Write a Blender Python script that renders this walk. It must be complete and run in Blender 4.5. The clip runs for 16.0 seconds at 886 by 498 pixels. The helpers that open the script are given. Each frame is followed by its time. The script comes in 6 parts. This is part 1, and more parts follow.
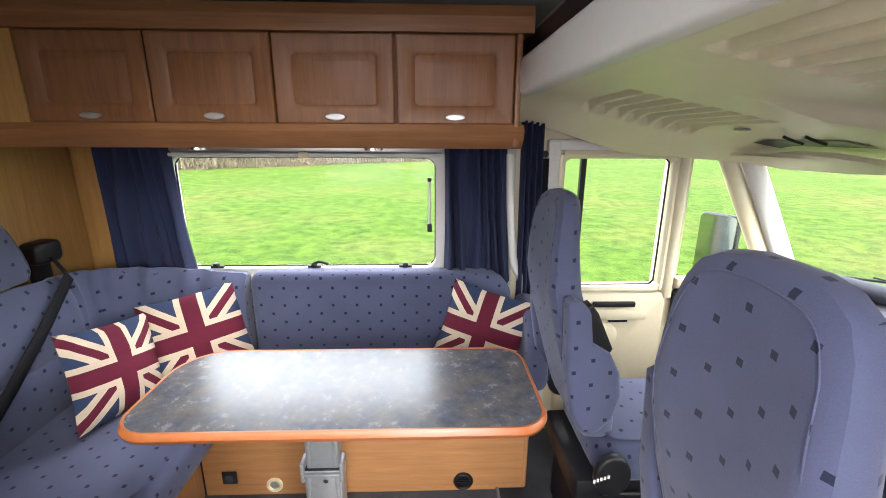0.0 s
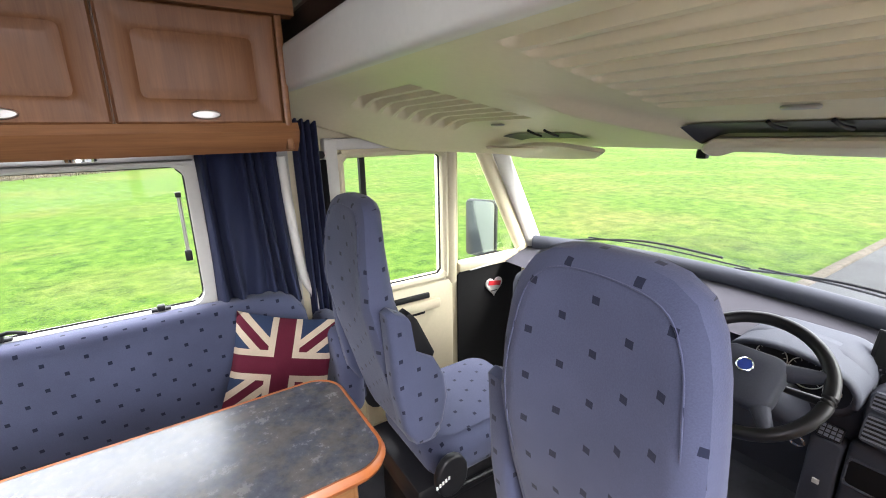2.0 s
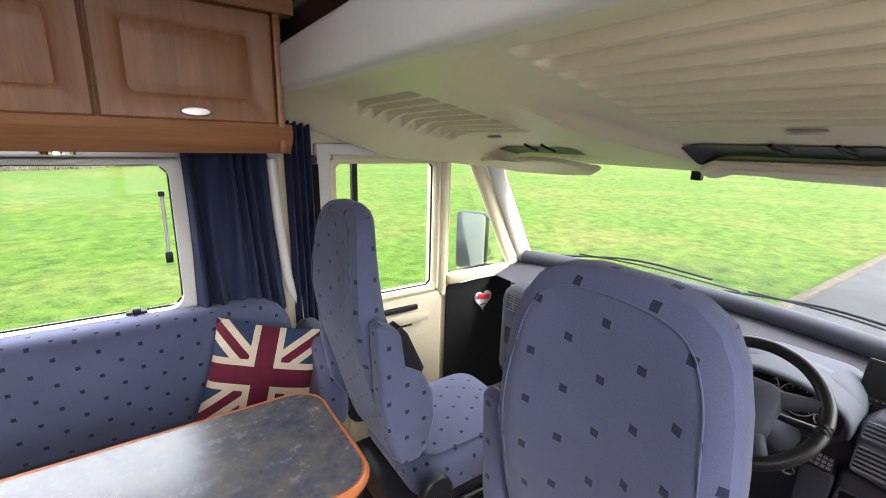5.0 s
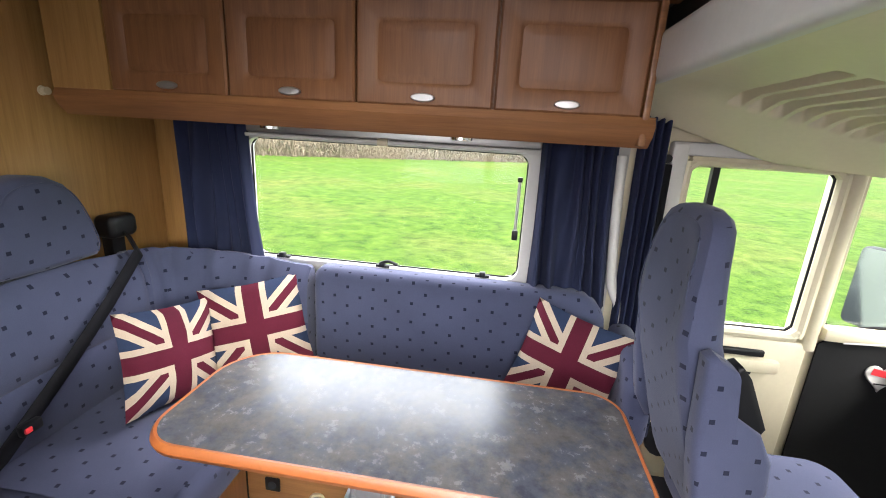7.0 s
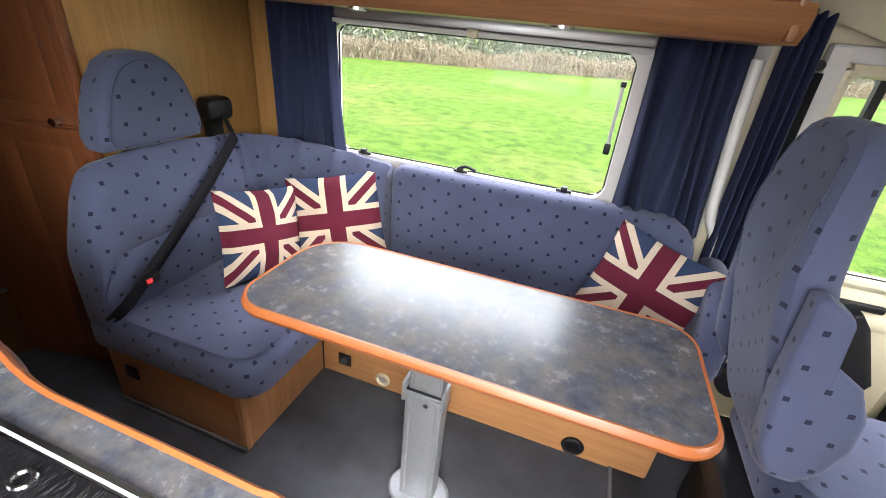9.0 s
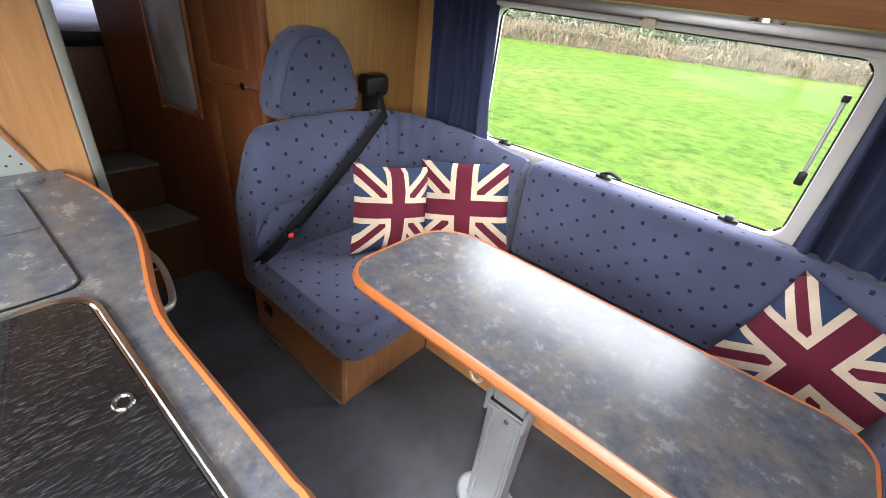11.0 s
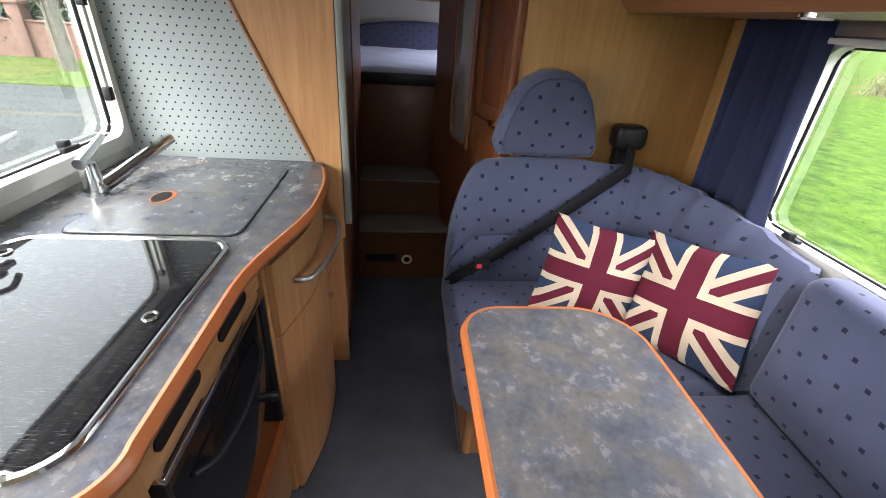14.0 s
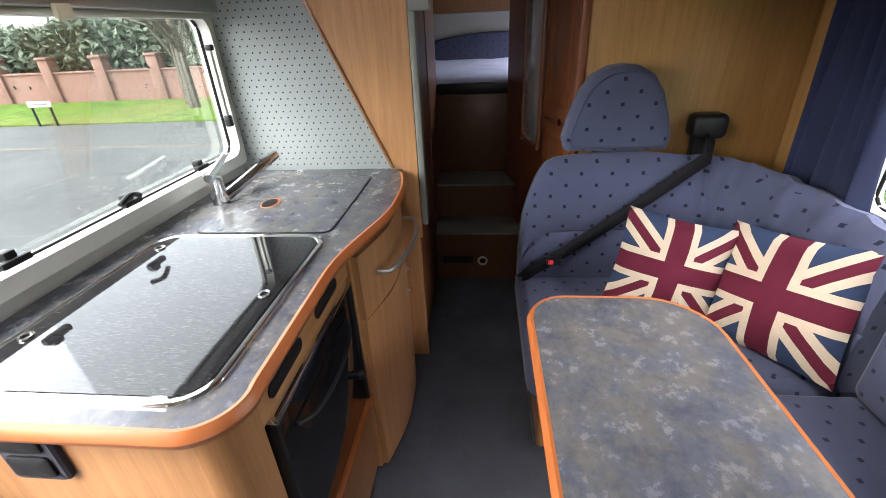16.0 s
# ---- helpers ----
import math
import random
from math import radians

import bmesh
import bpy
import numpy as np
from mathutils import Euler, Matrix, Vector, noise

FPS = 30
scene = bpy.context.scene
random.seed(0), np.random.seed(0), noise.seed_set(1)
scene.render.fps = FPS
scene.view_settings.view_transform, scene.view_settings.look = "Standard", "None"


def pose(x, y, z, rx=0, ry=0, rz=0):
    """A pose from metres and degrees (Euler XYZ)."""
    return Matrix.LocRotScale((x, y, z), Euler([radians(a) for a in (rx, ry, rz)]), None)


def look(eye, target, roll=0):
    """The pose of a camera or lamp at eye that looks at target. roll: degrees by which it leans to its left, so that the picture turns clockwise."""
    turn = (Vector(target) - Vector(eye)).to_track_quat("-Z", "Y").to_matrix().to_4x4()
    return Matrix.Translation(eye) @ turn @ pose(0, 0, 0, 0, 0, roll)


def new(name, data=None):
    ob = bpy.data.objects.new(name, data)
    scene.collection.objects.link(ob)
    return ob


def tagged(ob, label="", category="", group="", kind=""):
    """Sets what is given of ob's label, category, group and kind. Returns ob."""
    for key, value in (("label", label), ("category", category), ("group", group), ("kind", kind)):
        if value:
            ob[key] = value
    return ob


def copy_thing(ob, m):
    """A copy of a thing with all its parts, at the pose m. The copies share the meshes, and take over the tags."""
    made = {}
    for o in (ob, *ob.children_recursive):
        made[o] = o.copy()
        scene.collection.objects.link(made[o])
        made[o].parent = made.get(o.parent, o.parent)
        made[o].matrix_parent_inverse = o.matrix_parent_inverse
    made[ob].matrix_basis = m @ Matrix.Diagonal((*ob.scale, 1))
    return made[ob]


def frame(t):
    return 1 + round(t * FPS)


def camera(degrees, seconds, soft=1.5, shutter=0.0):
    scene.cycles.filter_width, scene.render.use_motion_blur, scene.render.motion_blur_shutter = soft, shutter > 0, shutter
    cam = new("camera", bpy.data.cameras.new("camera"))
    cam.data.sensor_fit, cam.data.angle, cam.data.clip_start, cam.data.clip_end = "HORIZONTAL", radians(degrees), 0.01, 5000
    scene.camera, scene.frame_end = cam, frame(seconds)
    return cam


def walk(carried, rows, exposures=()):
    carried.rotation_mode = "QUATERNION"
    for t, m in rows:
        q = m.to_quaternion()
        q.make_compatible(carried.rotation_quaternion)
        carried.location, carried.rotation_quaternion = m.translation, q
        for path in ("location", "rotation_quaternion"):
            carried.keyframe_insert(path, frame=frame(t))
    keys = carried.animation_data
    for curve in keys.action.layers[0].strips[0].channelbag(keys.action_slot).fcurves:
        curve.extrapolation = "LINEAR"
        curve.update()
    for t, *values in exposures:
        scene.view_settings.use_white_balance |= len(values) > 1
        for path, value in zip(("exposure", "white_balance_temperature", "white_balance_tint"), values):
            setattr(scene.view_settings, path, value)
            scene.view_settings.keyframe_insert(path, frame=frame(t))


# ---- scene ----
cam = camera(92.0, 16.0, soft=1.0)
PATH = [
    (0, (-0.054, -0.071, 1.548), (0.012, 1.859, 1.027), 0.3),
    (0.5, (-0.063, 0.021, 1.546), (0.205, 1.925, 0.996), 2.6),
    (1, (-0.042, 0.083, 1.543), (0.514, 1.928, 1.008), 3.9),
    (1.5, (-0.061, 0.098, 1.542), (0.741, 1.852, 1.012), 1.4),
    (2, (-0.091, 0.112, 1.551), (0.957, 1.728, 1.015), -1.0),
    (2.5, (-0.103, 0.124, 1.499), (1.109, 1.612, 0.937), 1.1),
    (3, (-0.099, 0.12, 1.47), (1.174, 1.548, 0.887), 2.1),
    (3.2, (-0.091, 0.128, 1.453), (1.207, 1.512, 0.821), 3.2),
    (5.3, (-0.091, 0.169, 1.55), (0.913, 1.837, 1.095), 2.0),
    (5.5, (-0.093, 0.183, 1.55), (0.8, 1.916, 1.102), 3.0),
    (6, (-0.115, 0.192, 1.541), (0.437, 2.063, 1.102), 3.9),
    (6.5, (-0.126, 0.191, 1.53), (-0.006, 2.139, 1.091), 2.6),
    (7, (-0.116, 0.185, 1.512), (-0.366, 2.097, 0.98), 3.4),
    (7.5, (-0.112, 0.194, 1.486), (-0.539, 2.011, 0.766), 3.9),
    (8, (-0.114, 0.194, 1.465), (-0.579, 1.949, 0.627), 5.2),
    (8.2, (-0.111, 0.198, 1.467), (-0.599, 1.937, 0.608), 5.0),
    (10.3, (-0.114, 0.232, 1.435), (-0.767, 1.843, 0.447), 9.4),
    (10.5, (-0.114, 0.245, 1.438), (-0.847, 1.818, 0.443), 9.1),
    (11, (-0.101, 0.308, 1.471), (-1.138, 1.673, 0.44), 7.4),
    (11.5, (-0.095, 0.378, 1.488), (-1.368, 1.518, 0.448), 6.5),
    (12, (-0.061, 0.48, 1.48), (-1.541, 1.333, 0.441), 7.3),
    (12.5, (-0.029, 0.536, 1.477), (-1.608, 1.186, 0.435), 6.6),
    (13, (-0.041, 0.574, 1.476), (-1.692, 1.115, 0.485), 6.8),
    (13.5, (-0.025, 0.703, 1.455), (-1.759, 1.016, 0.509), 6.3),
    (14, (-0.004, 0.775, 1.446), (-1.751, 0.962, 0.492), 4.0),
    (14.5, (0.003, 0.782, 1.441), (-1.748, 0.935, 0.486), 3.5),
    (15, (0.046, 0.821, 1.456), (-1.71, 0.797, 0.5), 1.9),
    (15.5, (0.076, 0.821, 1.461), (-1.684, 0.634, 0.529), -2.7),
    (16, (0.096, 0.81, 1.449), (-1.669, 0.618, 0.528), -2.8),
]
walk(cam, [(t, look(eye, target, roll)) for t, eye, target, roll in PATH], [(0, 3.27), (3, 3.25), (5.5, 3.12), (6.5, 3.2), (8, 3.38), (10.5, 3.4), (12, 3.36), (13.5, 3.32), (15, 3.2), (16, 3.2)])

# ---- light ----
world = bpy.data.worlds.new("world")
scene.world = world
world.use_nodes = True
wn = world.node_tree
wn.nodes.clear()
sky = wn.nodes.new("ShaderNodeTexSky")
sky.sky_type, sky.sun_disc = "NISHITA", False
sky.sun_elevation, sky.sun_rotation = radians(48), radians(150)
sky.dust_density, sky.air_density = 4.0, 1.0
pale = wn.nodes.new("ShaderNodeHueSaturation")
pale.inputs["Saturation"].default_value = 0.25
back = wn.nodes.new("ShaderNodeBackground")
back.inputs["Strength"].default_value = 0.15
wout = wn.nodes.new("ShaderNodeOutputWorld")
wn.links.new(sky.outputs[0], pale.inputs["Color"])
wn.links.new(pale.outputs[0], back.inputs[0])
wn.links.new(back.outputs[0], wout.inputs[0])
sun = new("sun", bpy.data.lights.new("sun", "SUN"))
sun.data.energy, sun.data.angle, sun.data.color = 0.5, radians(25), (1.0, 0.97, 0.92)
sun.matrix_world = look((3, -4, 8), (0, 0.5, 0))
scene.view_settings.exposure = 3.3


def sky_lamp(name, eye, target, wide, high, watts):
    """Sky light that falls in at an opening."""
    ob = new(name, bpy.data.lights.new(name, "AREA"))
    ob.data.shape, ob.data.size, ob.data.size_y, ob.data.energy = "RECTANGLE", wide, high, watts
    ob.data.color = (0.94, 0.88, 1.0)
    ob.matrix_world = look(eye, target)


sky_lamp("sky_side_window", (-0.62, 3.3, 2.95), (-0.62, 1.97, 1.15), 3.4, 2.0, 36)
sky_lamp("sky_kitchen_window", (-2.9, -1.7, 3.1), (-2.6, -0.17, 1.25), 8.0, 2.6, 19)
# Doorway is out of sight; lamp added so light reaches cab seats and floor.
sky_lamp("sky_unseen_doorway", (-0.45, -1.3, 1.7), (0.2, -0.18, 1.1), 1.6, 1.8, 6.8)
sky_lamp("sky_windscreen", (3.1, 0.9, 2.9), (1.9, 0.9, 1.15), 2.8, 1.6, 21)
sky_lamp("sky_cab_door", (1.0, 3.2, 2.7), (1.0, 1.97, 1.1), 1.4, 1.6, 16)
# Added lamp above an unseen ceiling opening, to brighten the floor.
sky_lamp("sky_added_ceiling_gap", (-0.35, 0.6, 2.6), (-0.35, 0.6, 1.98), 0.8, 0.8, 2.5)
# Lamp at an unseen opening, added to brighten the bed space.
sky_lamp("sky_unseen_bed_window", (-3.8, 2.9, 2.3), (-3.8, 1.97, 1.45), 1.4, 1.0, 40)


# ---- materials ----
class Nodes:
    """A node material under construction."""

    def __init__(self, name):
        self.mat = bpy.data.materials.new(name)
        self.mat.use_nodes = True
        self.t = self.mat.node_tree
        self.b = self.t.nodes["Principled BSDF"]

    def add(self, kind, **values):
        n = self.t.nodes.new(kind)
        for k, v in values.items():
            n.inputs[k].default_value = v
        return n

    def link(self, a, b):
        self.t.links.new(a, b)

    def math(self, op, a, b=0.0, c=None):
        n = self.t.nodes.new("ShaderNodeMath")
        n.operation = op
        for i, v in enumerate((a, b) if c is None else (a, b, c)):
            if isinstance(v, (int, float)):
                n.inputs[i].default_value = v
            else:
                self.link(v, n.inputs[i])
        return n.outputs[0]

    def mix(self, fac, a, b):
        n = self.t.nodes.new("ShaderNodeMix")
        n.data_type = "RGBA"
        for sock, v in ((n.inputs[0], fac), (n.inputs[6], a), (n.inputs[7], b)):
            if isinstance(v, (int, float)):
                sock.default_value = v
            elif isinstance(v, tuple):
                sock.default_value = (*v, 1)
            else:
                self.link(v, sock)
        return n.outputs[2]

    def coords(self, scale=(1, 1, 1), kind="Object", turn=(0, 0, 0)):
        tc = self.t.nodes.new("ShaderNodeTexCoord")
        m = self.t.nodes.new("ShaderNodeMapping")
        m.inputs["Scale"].default_value = scale
        m.inputs["Rotation"].default_value = turn
        self.link(tc.outputs[kind], m.inputs[0])
        return m.outputs[0]

    def noise(self, vec, scale, detail=4.0, rough=0.55):
        n = self.add("ShaderNodeTexNoise", Scale=scale, Detail=detail, Roughness=rough)
        self.link(vec, n.inputs["Vector"])
        return n.outputs["Fac"]

    def ramp(self, fac, *stops):
        n = self.t.nodes.new("ShaderNodeValToRGB")
        while len(n.color_ramp.elements) < len(stops):
            n.color_ramp.elements.new(0.5)
        for e, (p, c) in zip(n.color_ramp.elements, stops):
            e.position, e.color = p, (*c, 1)
        self.link(fac, n.inputs[0])
        return n.outputs[0]

    def bump(self, height, strength=0.3, distance=0.002):
        n = self.add("ShaderNodeBump", Strength=strength, Distance=distance)
        self.link(height, n.inputs["Height"])
        self.link(n.outputs[0], self.b.inputs["Normal"])

    def done(self, color=None, rough=0.5, metal=0.0, spec=None, coat=0.0):
        for key, v in (("Base Color", color), ("Roughness", rough), ("Metallic", metal)):
            if v is None:
                continue
            if isinstance(v, tuple):
                self.b.inputs[key].default_value = (*v, 1)
            elif isinstance(v, (int, float)):
                self.b.inputs[key].default_value = v
            else:
                self.link(v, self.b.inputs[key])
        if spec is not None:
            self.b.inputs["Specular IOR Level"].default_value = spec
        self.b.inputs["Coat Weight"].default_value = coat
        self.b.inputs["Coat Roughness"].default_value = 0.12
        return self.mat


def plain(name, color, rough=0.5, metal=0.0, grain=60.0, vary=0.12, bump=0.12, spec=None, coat=0.0):
    """Paint, plastic or metal with slight blotches and fine grain."""
    n = Nodes(name)
    v = n.coords()
    big, fine = n.noise(v, 4.0, 3), n.noise(v, grain, 3)
    f = n.math("ADD", n.math("MULTIPLY", big, 0.6), n.math("MULTIPLY", fine, 0.4))
    lo, hi = tuple(c * (1 - vary) for c in color), tuple(min(1, c * (1 + vary)) for c in color)
    col = n.ramp(f, (0.3, lo), (0.7, hi))
    n.bump(fine, bump, 0.001)
    r = n.math("ADD", n.math("MULTIPLY", big, 0.16), rough - 0.08)
    return n.done(col, r, metal, spec, coat)


def wood(name, dark, light, along, rough=0.42, coat=0.1):
    """Varnished veneer, with its grain along one axis."""
    n = Nodes(name)
    s = [14.0, 14.0, 14.0]
    s["xyz".index(along)] = 0.9
    v = n.coords(tuple(s))
    grain = n.noise(v, 3.0, 6, 0.62)
    s2 = [60.0, 60.0, 60.0]
    s2["xyz".index(along)] = 2.5
    pores = n.noise(n.coords(tuple(s2)), 4.0, 3)
    cloud = n.noise(n.coords(), 2.2, 2)
    f = n.math("ADD", n.math("MULTIPLY", grain, 0.55), n.math("ADD", n.math("MULTIPLY", pores, 0.25), n.math("MULTIPLY", cloud, 0.25)))
    col = n.ramp(f, (0.34, dark), (0.52, tuple((a + b) / 2 for a, b in zip(dark, light))), (0.7, light))
    n.bump(pores, 0.08, 0.0006)
    return n.done(col, rough, 0, 0.4, coat)


def fabric(name, du=0.112, dv=0.0415, base=(0.056, 0.064, 0.110), size=0.0062):
    """Blue-grey upholstery with small dark squares in staggered rows, laid on each side of a cushion."""
    n = Nodes(name)
    tc = n.t.nodes.new("ShaderNodeTexCoord")
    sep, nor = n.t.nodes.new("ShaderNodeSeparateXYZ"), n.t.nodes.new("ShaderNodeSeparateXYZ")
    n.link(tc.outputs["Object"], sep.inputs[0])
    n.link(tc.outputs["Normal"], nor.inputs[0])
    ax, ay, az = (n.math("ABSOLUTE", o) for o in nor.outputs)
    is_x = n.math("GREATER_THAN", ax, n.math("MAXIMUM", ay, az))
    is_z = n.math("GREATER_THAN", az, n.math("MAXIMUM", ax, ay))
    px, py, pz = sep.outputs
    u = n.math("ADD", px, n.math("MULTIPLY", is_x, n.math("SUBTRACT", py, px)))
    v = n.math("ADD", pz, n.math("MULTIPLY", is_z, n.math("SUBTRACT", py, pz)))
    row = n.math("FLOOR", n.math("DIVIDE", v, dv))
    shift = n.math("MULTIPLY", n.math("MODULO", n.math("ABSOLUTE", row), 2.0), 0.5)
    fu = n.math("SUBTRACT", n.math("FRACT", n.math("ADD", n.math("DIVIDE", u, du), shift)), 0.5)
    fv = n.math("SUBTRACT", n.math("FRACT", n.math("DIVIDE", v, dv)), 0.5)
    pu, pv = n.math("MULTIPLY", fu, du), n.math("MULTIPLY", fv, dv)
    a = n.math("ADD", pu, n.math("MULTIPLY", pv, 0.06))
    b = n.math("SUBTRACT", pv, n.math("MULTIPLY", pu, 0.06))
    m = n.math("MULTIPLY", n.math("LESS_THAN", n.math("ABSOLUTE", a), size), n.math("LESS_THAN", n.math("ABSOLUTE", b), size))
    vec = n.coords()
    weave, cloud = n.noise(vec, 420.0, 2), n.noise(vec, 6.0, 3)
    f = n.math("ADD", n.math("MULTIPLY", weave, 0.45), n.math("MULTIPLY", cloud, 0.55))
    cloth = n.ramp(f, (0.3, tuple(c * 0.84 for c in base)), (0.7, tuple(c * 1.16 for c in base)))
    col = n.mix(m, cloth, (0.008, 0.011, 0.028))
    n.bump(n.math("ADD", n.math("MULTIPLY", weave, 0.5), cloud), 0.3, 0.003)
    n.b.inputs["Sheen Weight"].default_value = 0.12
    return n.done(col, 0.9, 0, 0.2)


def flag_cloth(name):
    """Printed cotton: red and cream crosses on navy, over the cushion's own width and height (both from -1 to 1)."""
    n = Nodes(name)
    tc = n.t.nodes.new("ShaderNodeTexCoord")
    sep = n.t.nodes.new("ShaderNodeSeparateXYZ")
    n.link(tc.outputs["Object"], sep.inputs[0])
    u, v = n.math("DIVIDE", sep.outputs[0], 0.2), n.math("DIVIDE", sep.outputs[2], 0.2)
    au, av = n.math("ABSOLUTE", u), n.math("ABSOLUTE", v)
    diag = n.math("SUBTRACT", n.math("MULTIPLY", au, 0.9), av)
    d = n.math("ABSOLUTE", diag)
    side = n.math("MULTIPLY", n.math("SIGN", n.math("MULTIPLY", u, v)), diag)
    white_x = n.math("LESS_THAN", d, 0.27)
    red_x = n.math("LESS_THAN", d, 0.105)
    white_c = n.math("MAXIMUM", n.math("LESS_THAN", au, 0.29), n.math("LESS_THAN", av, 0.29))
    red_c = n.math("MAXIMUM", n.math("LESS_THAN", au, 0.17), n.math("LESS_THAN", av, 0.17))
    vec = n.coords()
    weave, cloud = n.noise(vec, 300.0, 2), n.noise(vec, 9.0, 3)
    navy, cream, red = (0.02, 0.032, 0.068), (0.43, 0.355, 0.265), (0.08, 0.008, 0.02)
    col = n.mix(white_x, navy, cream)
    col = n.mix(red_x, col, red)
    col = n.mix(white_c, col, cream)
    col = n.mix(red_c, col, red)
    worn = n.math("ADD", n.math("MULTIPLY", weave, 0.35), n.math("ADD", n.math("MULTIPLY", cloud, 0.35), 0.65))
    mul = n.t.nodes.new("ShaderNodeMix")
    mul.data_type, mul.blend_type = "RGBA", "MULTIPLY"
    mul.inputs[0].default_value = 1.0
    n.link(col, mul.inputs[6])
    n.link(worn, mul.inputs[7])
    n.bump(n.math("ADD", n.math("MULTIPLY", weave, 0.4), cloud), 0.35, 0.003)
    return n.done(mul.outputs[2], 0.88, 0, 0.2)


def laminate(name):
    """Mottled grey-blue-brown worktop with a fine texture."""
    n = Nodes(name)
    v = n.coords()
    a, b, c = n.noise(v, 19.0, 10, 0.74), n.noise(n.coords((1, 1, 1), turn=(0, 0, 0.7)), 12.0, 9, 0.74), n.noise(v, 160.0, 3)
    grey = n.ramp(a, (0.38, (0.036, 0.036, 0.040)), (0.5, (0.084, 0.085, 0.091)), (0.66, (0.135, 0.134, 0.138)))
    tint = n.ramp(b, (0.42, (0.046, 0.056, 0.084)), (0.5, (0.076, 0.078, 0.085)), (0.58, (0.118, 0.106, 0.090)))
    col = n.mix(0.5, grey, tint)
    n.bump(n.math("ADD", n.math("MULTIPLY", a, 0.4), n.math("MULTIPLY", c, 0.6)), 0.22, 0.0012)
    r = n.math("ADD", n.math("MULTIPLY", a, 0.16), 0.18)
    return n.done(col, r, 0, 0.45)


def carpet(name, color):
    n = Nodes(name)
    v = n.coords()
    pile, cloud = n.noise(v, 350.0, 3, 0.7), n.noise(v, 5.0, 5, 0.65)
    f = n.math("ADD", n.math("MULTIPLY", pile, 0.5), n.math("MULTIPLY", cloud, 0.5))
    col = n.ramp(f, (0.32, tuple(c * 0.55 for c in color)), (0.68, tuple(c * 1.5 for c in color)))
    n.bump(pile, 0.7, 0.004)
    return n.done(col, 0.95, 0, 0.1)


def glass_pane(name, tint=(0.93, 0.97, 0.95)):
    n = Nodes(name)
    n.t.nodes.remove(n.b)
    g = n.add("ShaderNodeBsdfGlossy", Roughness=0.02)
    t = n.add("ShaderNodeBsdfTransparent", Color=(*tint, 1))
    f = n.add("ShaderNodeFresnel", IOR=1.45)
    m = n.t.nodes.new("ShaderNodeMixShader")
    n.link(n.math("MULTIPLY", f.outputs[0], 0.28), m.inputs[0])
    n.link(t.outputs[0], m.inputs[1])
    n.link(g.outputs[0], m.inputs[2])
    n.link(m.outputs[0], n.t.nodes["Material Output"].inputs[0])
    return n.mat


def ground_mix(name, stops, scale, rough=0.95, fine=60.0, bump=0.5):
    n = Nodes(name)
    v = n.coords()
    a, b = n.noise(v, scale, 6, 0.65), n.noise(v, fine, 4, 0.7)
    f = n.math("ADD", n.math("MULTIPLY", a, 0.6), n.math("MULTIPLY", b, 0.4))
    col = n.ramp(f, *stops)
    n.bump(b, bump, 0.03)
    return n.done(col, rough, 0, 0.2)


M_DOOR = wood("veneer_door", (0.115, 0.043, 0.016), (0.225, 0.098, 0.037), "z", 0.5, 0.03)
M_RAIL = wood("veneer_rail", (0.14, 0.056, 0.02), (0.27, 0.122, 0.046), "x")
M_PANEL = wood("veneer_panel", (0.235, 0.118, 0.034), (0.385, 0.212, 0.070), "z")
M_BASE = wood("veneer_base", (0.27, 0.12, 0.046), (0.45, 0.23, 0.098), "z")
M_BASEX = wood("veneer_base_long", (0.30, 0.135, 0.05), (0.48, 0.245, 0.10), "x")
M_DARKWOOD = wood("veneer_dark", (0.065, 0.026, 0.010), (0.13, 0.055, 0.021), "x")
M_RED = wood("veneer_red", (0.12, 0.036, 0.013), (0.21, 0.072, 0.026), "z")
M_EDGE = plain("edge_band", (0.35, 0.105, 0.028), 0.36, coat=0.12, bump=0.05)
M_LAM = laminate("worktop_laminate")
M_CARPET = carpet("floor_carpet", (0.062, 0.066, 0.074))
M_CABCARPET = carpet("cab_carpet", (0.03, 0.031, 0.034))
M_MATEDGE = carpet("mat_binding", (0.12, 0.12, 0.125))
M_CREAM = plain("cream_plastic", (0.62, 0.555, 0.385), 0.42, bump=0.08, vary=0.05)
M_WHITE = plain("white_plastic", (0.58, 0.57, 0.53), 0.42, vary=0.05)
M_WALL = plain("wall_lining", (0.46, 0.45, 0.42), 0.6, vary=0.06)
M_GREYSTRIP = plain("grey_strip", (0.17, 0.172, 0.155), 0.4, vary=0.08)
M_BLACK = plain("black_plastic", (0.008, 0.008, 0.009), 0.42, bump=0.15, spec=0.3)
M_RUBBER = plain("black_rubber", (0.010, 0.010, 0.010), 0.8, spec=0.2)
M_BELT = plain("belt_webbing", (0.010, 0.010, 0.012), 0.9, grain=300, bump=0.5, spec=0.15)
M_STEEL = plain("zinc_steel", (0.40, 0.42, 0.44), 0.42, 0.75, vary=0.12, bump=0.15)
M_CHROME = plain("chrome", (0.78, 0.79, 0.80), 0.1, 1.0, vary=0.03, bump=0.02)
M_SATIN = plain("satin_metal", (0.46, 0.45, 0.43), 0.38, 0.9, vary=0.06, bump=0.05)
M_DASH = plain("dash_grey", (0.045, 0.049, 0.063), 0.75, grain=220, bump=0.35, spec=0.22)
M_SLAT = plain("vent_slat", (0.12, 0.125, 0.15), 0.45)
M_DASHTOP = plain("dash_top", (0.045, 0.044, 0.053), 0.9, grain=220, bump=0.3, spec=0.12)
